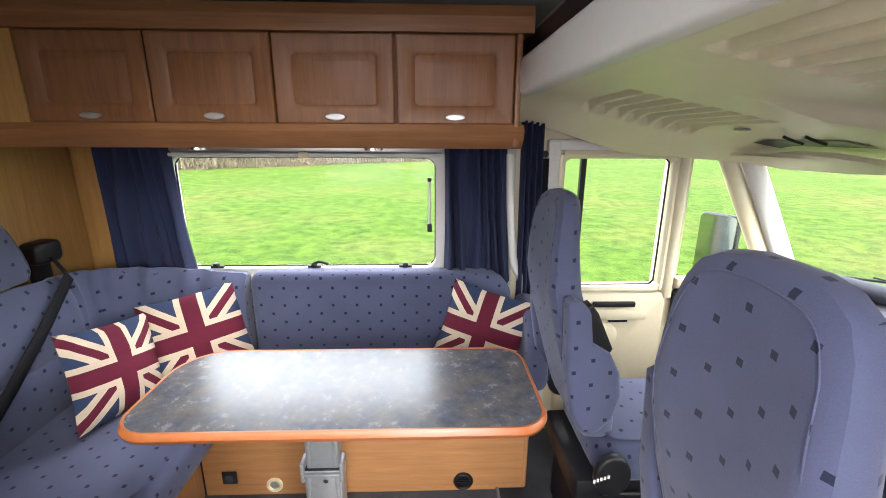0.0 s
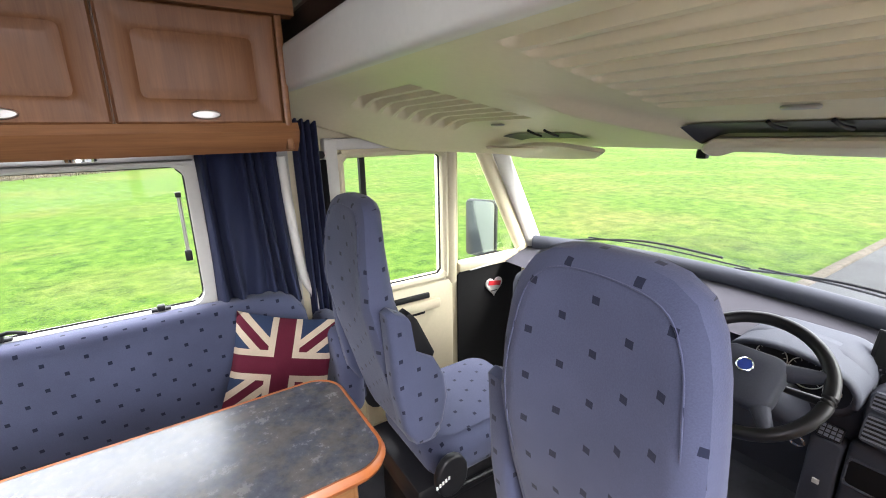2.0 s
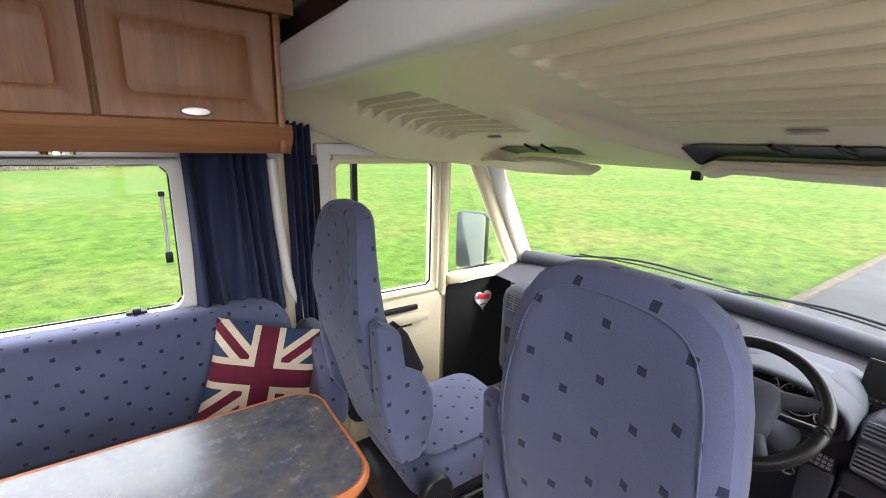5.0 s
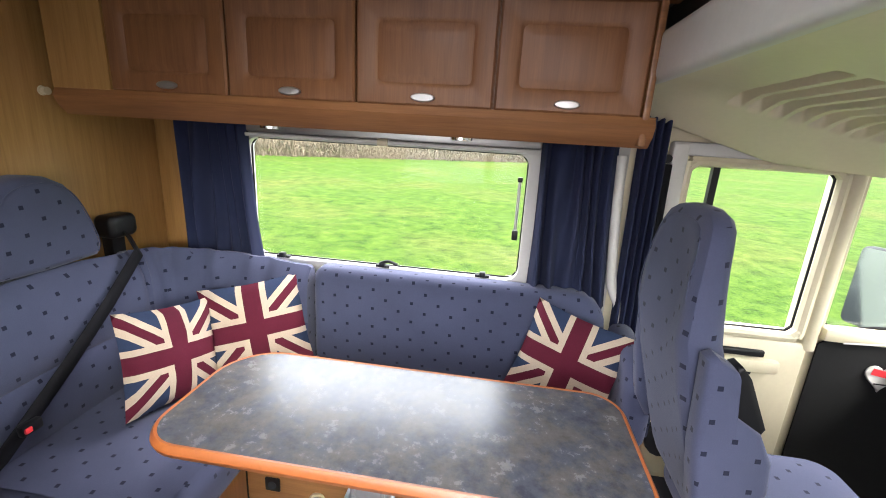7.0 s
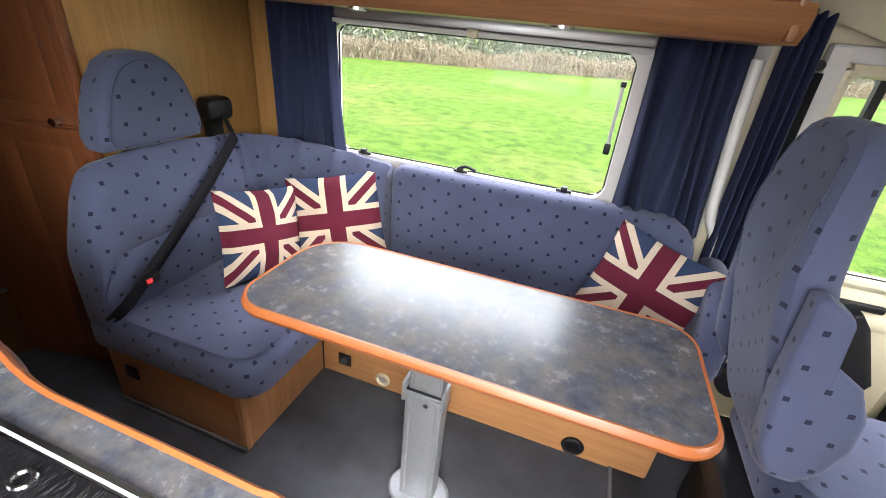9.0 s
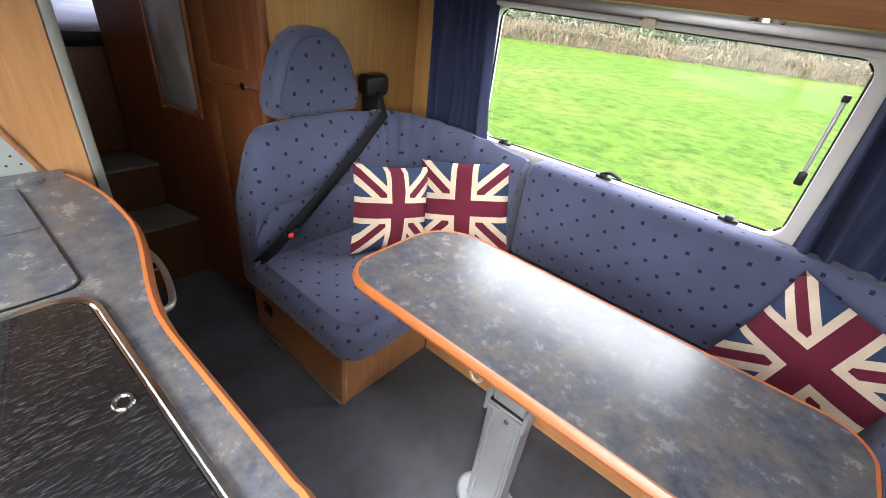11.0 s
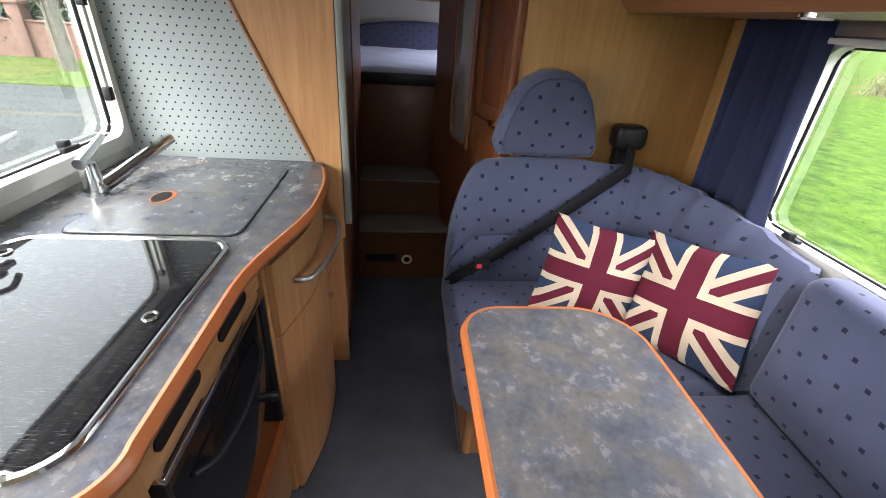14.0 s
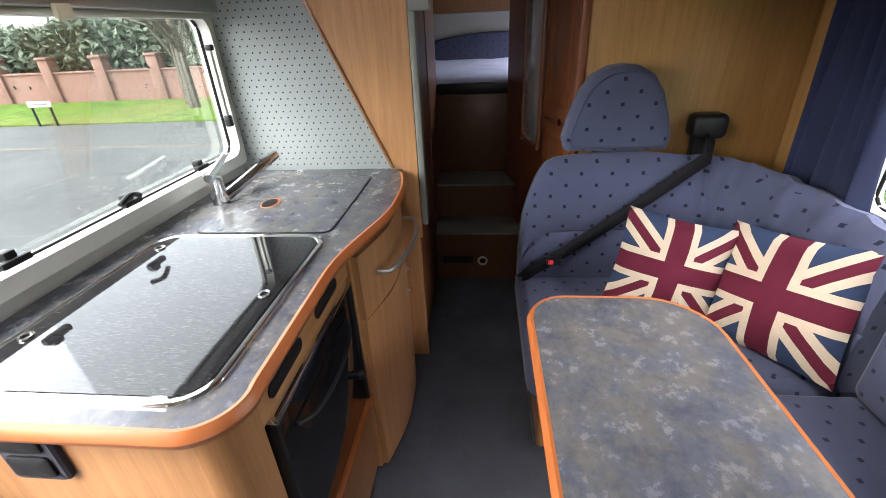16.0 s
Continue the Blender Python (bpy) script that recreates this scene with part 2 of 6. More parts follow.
M_CURTAIN = plain("curtain_cloth", (0.008, 0.013, 0.043), 0.9, grain=250, vary=0.25, bump=0.4)
M_RED_BTN = plain("red_plastic", (0.75, 0.04, 0.05), 0.4)
M_FABRIC = fabric("upholstery")
M_FLAG = flag_cloth("flag_print")
M_GLASS = glass_pane("window_glass")
M_BLACKGLASS = plain("black_glass", (0.006, 0.006, 0.007), 0.06, vary=0.3, bump=0.02, spec=0.6)


def scratched_glass(name):
    """Black glass with many fine pale scratches."""
    n = Nodes(name)
    total = None
    for k, turn in enumerate((0.3, 0.75, 1.2, 1.65, 2.1, 2.75)):
        line = n.noise(n.coords((900.0, 34.0, 1.0), turn=(0, 0, turn)), 1.0, 2)
        patch = n.noise(n.coords((1, 1, 1), turn=(0, 0, k * 1.3)), 7.0 + k, 3)
        hit = n.math("MULTIPLY", n.math("GREATER_THAN", line, 0.675), n.math("GREATER_THAN", patch, 0.47))
        total = hit if total is None else n.math("MAXIMUM", total, hit)
    col = n.mix(n.math("MULTIPLY", total, 0.28), (0.007, 0.007, 0.008), (0.30, 0.30, 0.30))
    return n.done(col, n.math("ADD", n.math("MULTIPLY", total, 0.05), 0.04), 0, 0.6)


M_HOB = scratched_glass("scratched_black_glass")
M_BED = plain("bed_cover", (0.42, 0.47, 0.60), 0.85, vary=0.15, bump=0.4)
M_DOOR_MIRROR = plain("tinted_mirror_glass", (0.38, 0.42, 0.40), 0.04, 1.0, vary=0.06, bump=0.0)
M_FROST = plain("etched_mirror", (0.55, 0.55, 0.55), 0.25, 0.6)
M_PEG = plain("pale_board", (0.25, 0.27, 0.27), 0.5, vary=0.05)
M_SCREEN = plain("screen_glass", (0.008, 0.009, 0.009), 0.2, spec=0.15)
def meadow(name):
    """Meadow grass: yellowish patches, darker clumps, blades."""
    n = Nodes(name)
    v = n.coords()
    patch, clump, blade = n.noise(v, 0.22, 5, 0.6), n.noise(v, 2.6, 6, 0.7), n.noise(n.coords((1, 1, 0.3)), 26.0, 4, 0.75)
    f = n.math("ADD", n.math("MULTIPLY", clump, 0.55), n.math("MULTIPLY", blade, 0.45))
    green = n.ramp(f, (0.38, (0.014, 0.036, 0.004)), (0.5, (0.052, 0.097, 0.010)), (0.62, (0.10, 0.142, 0.02)))
    straw = n.ramp(f, (0.38, (0.045, 0.062, 0.01)), (0.62, (0.145, 0.14, 0.04)))
    col = n.mix(n.ramp(patch, (0.48, (0, 0, 0)), (0.66, (0.75, 0.75, 0.75))), green, straw)
    n.bump(n.math("ADD", clump, n.math("MULTIPLY", blade, 0.5)), 0.8, 0.06)
    return n.done(col, 0.9, 0, 0.15)


M_GRASS = meadow("meadow_grass")
M_ROAD = ground_mix("asphalt", ((0.35, (0.040, 0.041, 0.044)), (0.65, (0.072, 0.073, 0.076))), 0.8, 0.9, 40.0, 0.2)
M_HEDGE = ground_mix("winter_hedge", ((0.3, (0.11, 0.10, 0.07)), (0.5, (0.15, 0.115, 0.085)), (0.7, (0.22, 0.17, 0.13))), 0.8)
M_LEAF = ground_mix("evergreen", ((0.3, (0.085, 0.105, 0.085)), (0.7, (0.15, 0.175, 0.13))), 1.0)
M_GREYLEAF = ground_mix("grey_hedge", ((0.3, (0.085, 0.095, 0.075)), (0.5, (0.13, 0.135, 0.105)), (0.7, (0.19, 0.165, 0.13))), 0.9)
M_BRICK = ground_mix("red_brick", ((0.3, (0.17, 0.085, 0.072)), (0.7, (0.23, 0.14, 0.12))), 3.0, 0.9, 30, 0.2)
M_BARK = ground_mix("bark", ((0.3, (0.06, 0.05, 0.04)), (0.7, (0.14, 0.12, 0.1))), 6.0)


# ---- mesh helpers ----
def part(name, bm, material, parent=None, label="", smooth=True, recalc=True):
    """Links a bmesh as one mesh object, under a thing or a part where one is given."""
    if recalc:
        bmesh.ops.recalc_face_normals(bm, faces=bm.faces)
    me = bpy.data.meshes.new(name)
    bm.to_mesh(me)
    bm.free()
    if smooth:
        me.set_sharp_from_angle(angle=radians(38)) if hasattr(me, "set_sharp_from_angle") else None
        for p in me.polygons:
            p.use_smooth = True
    me.materials.append(material)
    ob = new(name, me)
    if parent:
        ob.parent = parent
        ob.matrix_parent_inverse = parent.matrix_world.inverted() if parent.type != "EMPTY" else Matrix.Translation(-parent.location)
    if label:
        tagged(ob, label)
    return ob


def thing(name, at, label, category, group=""):
    ob = new(name)
    ob.location = at
    ob.empty_display_size = 0.05
    return tagged(ob, label, category, group)


def box(x0, x1, y0, y1, z0, z1, bevel=0.0, segments=2, bm=None):
    """A box with rounded edges, added to bm."""
    own = bmesh.new()
    m = Matrix.LocRotScale(((x0 + x1) / 2, (y0 + y1) / 2, (z0 + z1) / 2), None, (abs(x1 - x0), abs(y1 - y0), abs(z1 - z0)))
    bmesh.ops.create_cube(own, size=1, matrix=m)
    if bevel:
        bmesh.ops.bevel(own, geom=own.edges[:], offset=bevel, segments=segments, profile=0.5, affect="EDGES")
    return join(bm, own)


def join(bm, own):
    if bm is None:
        return own
    me = bpy.data.meshes.new("scratch")
    own.to_mesh(me)
    own.free()
    bm.from_mesh(me)
    bpy.data.meshes.remove(me)
    return bm


def turned(bm, m):
    bmesh.ops.transform(bm, matrix=m, verts=bm.verts[:])
    return bm


def rod(a, b, r0, r1=None, n=14, bm=None, caps=True):
    """A tapered rod from a to b."""
    own = bmesh.new()
    a, b = Vector(a), Vector(b)
    d = b - a
    m = Matrix.Translation((a + b) / 2) @ d.to_track_quat("Z", "Y").to_matrix().to_4x4()
    bmesh.ops.create_cone(own, cap_ends=caps, segments=n, radius1=r0, radius2=r0 if r1 is None else r1, depth=d.length, matrix=m)
    return join(bm, own)


def tube(points, r, n=10, bm=None, closed=False):
    """A round tube along a smooth line through points."""
    own = bmesh.new()
    pts = [Vector(p) for p in points]
    fine = []
    count = len(pts)
    spans = count if closed else count - 1
    for i in range(spans):
        p0, p1, p2, p3 = (pts[k % count] if closed else pts[min(max(k, 0), count - 1)] for k in (i - 1, i, i + 1, i + 2))
        for s in range(6):
            t = s / 6
            fine.append(0.5 * ((2 * p1) + (p2 - p0) * t + (2 * p0 - 5 * p1 + 4 * p2 - p3) * t * t + (3 * p1 - p0 - 3 * p2 + p3) * t**3))
    if not closed:
        fine.append(pts[-1])
    rings = []
    total = len(fine)
    ref = Vector((0, 0, 1))
    for i, p in enumerate(fine):
        q = fine[(i + 1) % total] - fine[i - 1] if closed else fine[min(i + 1, total - 1)] - fine[max(i - 1, 0)]
        q.normalize()
        side = q.cross(ref)
        if side.length < 0.05:
            side = q.cross(Vector((1, 0, 0)))
        side.normalize()
        up = side.cross(q)
        rings.append([own.verts.new(p + r * (math.cos(6.2832 * k / n) * side + math.sin(6.2832 * k / n) * up)) for k in range(n)])
    for i in range(total if closed else total - 1):
        a, b = rings[i], rings[(i + 1) % total]
        for k in range(n):
            own.faces.new((a[k], a[(k + 1) % n], b[(k + 1) % n], b[k]))
    if not closed:
        own.faces.new(rings[0][::-1])
        own.faces.new(rings[-1])
    return join(bm, own)


def rounded(x0, x1, y0, y1, r, n=6):
    """The outline of a rounded rectangle; r is one radius or four (from x0,y0 round)."""
    rs = (r,) * 4 if isinstance(r, (int, float)) else r
    out = []
    for (cx, cy, a0), q in zip(((x0, y0, 180), (x1, y0, 270), (x1, y1, 0), (x0, y1, 90)), rs):
        px, py = cx + (q if cx == x0 else -q), cy + (q if cy == y0 else -q)
        for k in range(n + 1):
            a = radians(a0 + 90 * k / n)
            out.append((px + q * math.cos(a), py + q * math.sin(a)))
    return out


def inset(outline, d):
    """An outline (anticlockwise) moved inwards by d."""
    out, n = [], len(outline)
    for i in range(n):
        (ax, ay), (bx, by), (cx, cy) = outline[i - 1], outline[i], outline[(i + 1) % n]
        tx, ty = cx - ax, cy - ay
        s = math.hypot(tx, ty) or 1
        out.append((bx - ty / s * d, by + tx / s * d))
    return out


def shrunk(outline, d):
    """A star-shaped outline drawn in towards its middle by d."""
    xs, ys = [p[0] for p in outline], [p[1] for p in outline]
    cx, cy, hx, hy = (max(xs) + min(xs)) / 2, (max(ys) + min(ys)) / 2, (max(xs) - min(xs)) / 2, (max(ys) - min(ys)) / 2
    return [(cx + (x - cx) * (1 - d / hx), cy + (y - cy) * (1 - d / hy)) for x, y in outline]


def slab(outline, profile, m=None, bm=None, bend=None, star=True):
    """Rings of an outline at (inset, height) steps, closed at both ends; m lays it into the world; bend(x, y, z) shapes it first."""
    own = bmesh.new()
    rings = []
    lay = (lambda x, y, h: (x, y, h)) if bend is None else bend
    for d, h in profile:
        rings.append([own.verts.new(lay(x, y, h)) for x, y in (shrunk if star else inset)(outline, d)])
    n = len(outline)
    for a, b in zip(rings, rings[1:]):
        for k in range(n):
            own.faces.new((a[k], a[(k + 1) % n], b[(k + 1) % n], b[k]))
    if star:
        xs, ys = [p[0] for p in outline], [p[1] for p in outline]
        cx, cy = (max(xs) + min(xs)) / 2, (max(ys) + min(ys)) / 2
        for ring, (d, h), turn in ((rings[0], profile[0], 1), (rings[-1], profile[-1], 0)):
            mid = own.verts.new(lay(cx, cy, h))
            for k in range(n):
                a, b = ring[k], ring[(k + 1) % n]
                own.faces.new((b, a, mid) if turn else (a, b, mid))
    else:
        own.faces.new(rings[0][::-1])
        own.faces.new(rings[-1])
    if m is not None:
        turned(own, m)
    return join(bm, own)


def round_profile(thick, r, n=4):
    """Inset and height steps of a slab with both edges rounded."""
    lower = [(r * (1 - math.sin(radians(90 * k / n))), r * (1 - math.cos(radians(90 * k / n)))) for k in range(n + 1)]
    upper = [(d, thick - h) for d, h in reversed(lower)]
    return lower + upper


def dome_profile(thick, r, rise, reach, n=4):
    """As round_profile, with the upper face swelling towards its middle."""
    steps = round_profile(thick, r, n)
    return steps + [(reach * k / 4, thick + rise * math.sin(radians(90 * k / 4))) for k in range(1, 5)]


XZ = Matrix(((1, 0, 0, 0), (0, 0, -1, 0), (0, 1, 0, 0), (0, 0, 0, 1)))   # outline x,y -> x,z; height -> -y
YZ = Matrix(((0, 0, 1, 0), (1, 0, 0, 0), (0, 1, 0, 0), (0, 0, 0, 1)))    # outline x,y -> y,z; height -> +x


def sheet(nx, ny, f, bm=None):
    """A grid of points f(u, v), u and v from 0 to 1."""
    own = bmesh.new()
    vs = [[own.verts.new(f(i / nx, j / ny)) for j in range(ny + 1)] for i in range(nx + 1)]
    for i in range(nx):
        for j in range(ny):
            own.faces.new((vs[i][j], vs[i + 1][j], vs[i + 1][j + 1], vs[i][j + 1]))
    return join(bm, own)


def wall_with_holes(name, axis, at, thick, u0, u1, z0, z1, holes, material, label):
    """A wall across x or y with rectangular openings, out of boxes that meet edge to edge."""
    us = sorted({u0, u1, *(h[0] for h in holes), *(h[1] for h in holes)})
    zs = sorted({z0, z1, *(h[2] for h in holes), *(h[3] for h in holes)})
    bm = bmesh.new()
    for a, b in zip(us, us[1:]):
        for c, d in zip(zs, zs[1:]):
            if any(h[0] <= a and b <= h[1] and h[2] <= c and d <= h[3] for h in holes):
                continue
            if axis == "y":
                box(a, b, at, at + thick, c, d, bm=bm)
            else:
                box(at, at + thick, a, b, c, d, bm=bm)
    bmesh.ops.remove_doubles(bm, verts=bm.verts, dist=1e-5)
    return tagged(part(name, bm, material, smooth=False), label, "wall", kind="structure")


# ---- the shell ----
WALL_Y, KIT_Y, CEIL = 1.975, -0.175, 1.985
tagged(part("floor", box(-2.9, 2.0, KIT_Y - 0.04, WALL_Y + 0.04, -0.04, 0.0), M_CARPET, smooth=False), "dark grey carpeted motorhome floor", "floor", kind="structure")
# The gap in the lining is added for light; no hatch is in view.
bm = bmesh.new()
for x0, x1, y0, y1 in ((-4.7, -0.6, KIT_Y - 0.05, WALL_Y + 0.05), (-0.1, 0.9, KIT_Y - 0.05, WALL_Y + 0.05), (-0.6, -0.1, KIT_Y - 0.05, 0.35), (-0.6, -0.1, 0.85, WALL_Y + 0.05)):
    box(x0, x1, y0, y1, CEIL, CEIL + 0.05, bm=bm)
tagged(part("ceiling", bm, M_WALL, smooth=False), "pale ceiling lining with an opening added to let light in", "ceiling", kind="structure")
WIN = (-1.275, 0.025, 0.865, 1.485)
KWIN = (-1.55, -0.25, 0.995, 1.56)
# Unseen entrance doorway, assumed open, cut to let light in.
UNSEEN_DOORWAY = (-0.22, 0.40, 0.0, 1.86)
# The second hole is unseen, added so light falls on the bed.
wall_with_holes("wall_left", "y", WALL_Y, 0.04, -4.7, 0.36, -0.04, CEIL, [WIN, (-4.3, -3.3, 1.25, 1.68)], M_WALL, "pale lined side wall with a window and an unseen opening added to light the bed")
wall_with_holes("wall_right", "y", KIT_Y - 0.04, 0.04, -4.7, 0.9, -0.04, CEIL, [KWIN, UNSEEN_DOORWAY], M_WALL, "pale lined side wall with a window and an unseen doorway added for light")
tagged(part("wall_rear", box(-4.74, -4.7, KIT_Y - 0.04, WALL_Y + 0.04, -0.04, CEIL), M_WALL, smooth=False), "pale rear wall of the bed space", "wall", kind="structure")


def hinged_window(name, x0, x1, z0, z1, y, side, label):
    """A caravan window: frame in the opening, pane hinged at the top, catches. side: +1 where outdoors is towards +y."""
    w = thing(name, ((x0 + x1) / 2, y, z0), label, "window")
    w["kind"] = "structure"
    fr = 0.045
    bm = bmesh.new()
    outer, innr = rounded(x0, x1, z0, z1, 0.03), rounded(x0 + fr, x1 - fr, z0 + fr, z1 - fr, 0.05)
    steps = [(outer, 0.0), (outer, 0.022), (innr, 0.03), (innr, -0.03)]
    rings = [[bm.verts.new((px, y - side * h, pz)) for px, pz in o] for o, h in steps]
    for a, b in zip(rings, rings[1:]):
        for k in range(len(outer)):
            bm.faces.new((a[k], a[(k + 1) % len(outer)], b[(k + 1) % len(outer)], b[k]))
    part("frame", bm, M_WHITE, w, "off-white plastic window frame")
    bm = slab(rounded(x0 + fr - 0.01, x1 - fr + 0.01, z0 + fr - 0.01, z1 - fr + 0.01, 0.05), [(0, 0), (0, 0.004)], Matrix.Translation((0, y + side * 0.024, 0)) @ XZ)
    pane = part("pane", bm, M_GLASS, w, smooth=False)
    pane.visible_shadow = False
    tu = tube([(px, y + side * 0.012, pz) for px, pz in rounded(x0 + fr, x1 - fr, z0 + fr, z1 - fr, 0.05, 3)], 0.006, 8, closed=True)
    part("seal", tu, M_RUBBER, w, "black rubber window seal")
    return w


win = hinged_window("window_1", *WIN, WALL_Y, 1, "wide hinged side window with off-white frame")
kwin = hinged_window("window_2", *KWIN, KIT_Y, -1, "hinged kitchen window with off-white frame")


def catch(parent, x, y, z, side, big):
    """A swivel catch at a pane's foot."""
    bm = box(x - 0.032, x + 0.032, y - 0.014, y + 0.004, z - 0.008, z + 0.008, 0.004)
    box(x - 0.012, x + 0.014, y - 0.03, y - 0.004, z, z + 0.024, 0.005, bm=bm)
    if big:
        tube([(x - 0.005, y - 0.022 * side, z + 0.018), (x + 0.03, y - 0.028 * side, z + 0.032), (x + 0.075, y - 0.03 * side, z + 0.02)], 0.007, 8, bm)
    return part("catch", bm, M_BLACK, parent, "black plastic window catch")


for cx, big in ((-1.085, False), (-0.615, True), (-0.17, False)):
    catch(win, cx, WALL_Y - 0.012, 0.913, 1, big)
for cx, big in ((-1.247, False), (-0.92, True), (-0.59, False)):
    catch(kwin, cx, KIT_Y + 0.034, 1.062, -1, big)


def stay(parent, x, y, z0, z1):
    bm = rod((x, y, z0), (x, y, z1), 0.0065)
    s = part("stay", bm, M_SATIN, parent, "sliding metal window stay")
    bm = box(x - 0.012, x + 0.012, y - 0.012, y + 0.012, z0 - 0.03, z0 + 0.012, 0.005)
    part("stay_knob", bm, M_BLACK, s)
    bm = box(x - 0.01, x + 0.01, y - 0.012, y + 0.012, z1 - 0.01, z1 + 0.01, 0.004)
    part("stay_pivot", bm, M_BLACK, s)


stay(win, -0.05, WALL_Y - 0.03, 1.12, 1.34)
stay(kwin, -1.475, KIT_Y + 0.03, 1.18, 1.42)


def blind(parent_name, x0, x1, y, z, side, label):
    """A rolled blind in its cassette over a window, with a pull tab."""
    b = thing(parent_name, ((x0 + x1) / 2, y, z), label, "blind")
    bm = box(x0, x1, y - 0.02, y + 0.02, z, z + 0.045, 0.008)
    part("cassette", bm, M_SATIN, b)
    bm = box(x0 + 0.01, x1 - 0.01, y - 0.012 - 0.014, y + 0.012 - 0.014, z - 0.018, z - 0.002, 0.004)
    part("end_bar", bm, M_WHITE, b)
    xm = (x0 + x1) / 2
    bm = box(xm - 0.022, xm + 0.022, y - 0.034, y - 0.02, z - 0.025, z + 0.006, 0.004) if side > 0 else box(xm - 0.022, xm + 0.022, y + 0.02, y + 0.034, z - 0.025, z + 0.006, 0.004)
    part("pull_tab", bm, M_CREAM, b)


blind("roller_blind", -1.25, 0.02, WALL_Y - 0.035, 1.462, 1, "grey metal roller blind cassette above the side window")
blind("roller_blind", -1.56, -0.25, KIT_Y + 0.035, 1.525, -1, "grey metal roller blind cassette above the kitchen window")


def curtain(x0, x1, z0, z1, y, folds, flare, label):
    """A gathered curtain."""
    def f(u, v):
        x = x0 + (x1 - x0) * u + flare * u * (1 - v) ** 1.5
        w = (0.019 + 0.012 * (1 - v)) * (0.85 + 0.35 * math.sin(9 * u + x0 * 5))
        ripple = math.sin(6.2832 * folds * (u + 0.05 * math.sin(7 * u + 1.3)) + 0.9 * math.sin(2.5 * v + 4 * u))
        return (x + 0.006 * math.sin(11 * u + 3 * v), y + w * ripple + 0.005 * math.sin(41 * u + 2 * v), z0 + (z1 - z0) * v)
    ob = part("curtain", sheet(72, 14, f), M_CURTAIN)
    mod = ob.modifiers.new("cloth", "SOLIDIFY")
    mod.thickness = 0.003
    return tagged(ob, label, "curtain", "window curtains")


curtain(-1.54, -1.21, 0.86, 1.5, 1.905, 6, 0.06, "navy blue gathered curtain beside the sofa window")
curtain(0.02, 0.30, 0.84, 1.5, 1.915, 6, 0.05, "navy blue gathered curtain beside the sofa window")

# ---- overhead lockers ----
LY, LX0 = 1.495, -1.404
PITCH = 0.4125
cornice = slab([(0, 0), (0.05, 0), (0.05, 0.085), (0.012, 0.085), (0.0, 0.05)], [(0, 0), (0, 1.92)], Matrix.Translation((-1.62, LY - 0.018, 1.872)) @ YZ, star=False)
tagged(part("cornice", cornice, M_RAIL, smooth=False), "varnished wooden cornice over the lockers", "trim", kind="structure")
valance = slab([(0.03, 0.0), (0.30, 0.0), (0.30, 0.04), (0.14, 0.085), (0.0, 0.085), (-0.012, 0.06), (0.0, 0.03)], [(0, 0), (0, 1.905)], Matrix.Translation((-1.62, LY, 1.495)) @ YZ, star=False)
tagged(part("locker_valance", valance, M_RAIL), "rounded varnished wooden rail under the lockers", "trim", kind="structure")


def panel_door(name, x0, x1, z0, z1, y, material, parent=None):
    """A raised-and-fielded door: frame, bevelled groove and field."""
    fr, g = 0.052, 0.012
    o = rounded(x0, x1, z0, z1, 0.006, 2)
    i = rounded(x0 + fr, x1 - fr, z0 + fr, z1 - fr, 0.016, 2)
    i2 = rounded(x0 + fr + g, x1 - fr - g, z0 + fr + g, z1 - fr - g, 0.014, 2)
    i3 = rounded(x0 + fr + 3 * g, x1 - fr - 3 * g, z0 + fr + 3 * g, z1 - fr - 3 * g, 0.006, 2)
    bm = bmesh.new()
    rings = [[bm.verts.new((px, y - h, pz)) for px, pz in ring] for ring, h in ((o, -0.02), (o, 0.0), (inset(o, 0.006), 0.006), (i, 0.006), (i2, -0.003), (i3, 0.003))]
    for a, b in zip(rings, rings[1:]):
        for k in range(len(o)):
            bm.faces.new((a[k], a[(k + 1) % len(o)], b[(k + 1) % len(o)], b[k]))
    bm.faces.new(rings[-1])
    bm.faces.new(rings[0][::-1])
    return part(name, bm, material, parent)


def oval_catch(x, y, z, parent):
    o = [(0.036 * math.cos(radians(a)), 0.0125 * math.sin(radians(a))) for a in range(0, 360, 15)]
    bm = slab(o, [(0, 0), (0, 0.004), (0.003, 0.009), (0.007, 0.0095)], Matrix.Translation((x, y, z)) @ XZ)
    return part("push_catch", bm, M_SATIN, parent, "oval satin metal push catch")


for k in range(4):
    a = LX0 + k * PITCH
    unit = thing("overhead_locker", (a + PITCH / 2, LY + 0.2, 1.50), "varnished wooden overhead locker with a closed fielded door", "cabinet", "overhead lockers")
    part("body", box(a + 0.0005, a + PITCH - 0.0005, LY + 0.022, WALL_Y - 0.001, 1.582, 1.87), M_RAIL, unit, smooth=False)
    d = panel_door("door", a + 0.003, a + PITCH - 0.003, 1.578, 1.87, LY, M_DOOR, unit)
    oval_catch(a + PITCH / 2, LY - 0.007, 1.602, d)
tagged(part("locker_end", box(LX0 + 4 * PITCH + 0.001, LX0 + 4 * PITCH + 0.022, LY - 0.004, WALL_Y, 1.5, 1.95, 0.006), M_RAIL), "varnished wooden end panel of the lockers", "panel", kind="structure")
filler = box(-1.62, LX0 - 0.002, LY - 0.004, LY + 0.02, 1.578, 1.87)
tagged(part("locker_filler", filler, M_PANEL), "plain wooden filler strip beside the lockers", "panel", kind="structure")
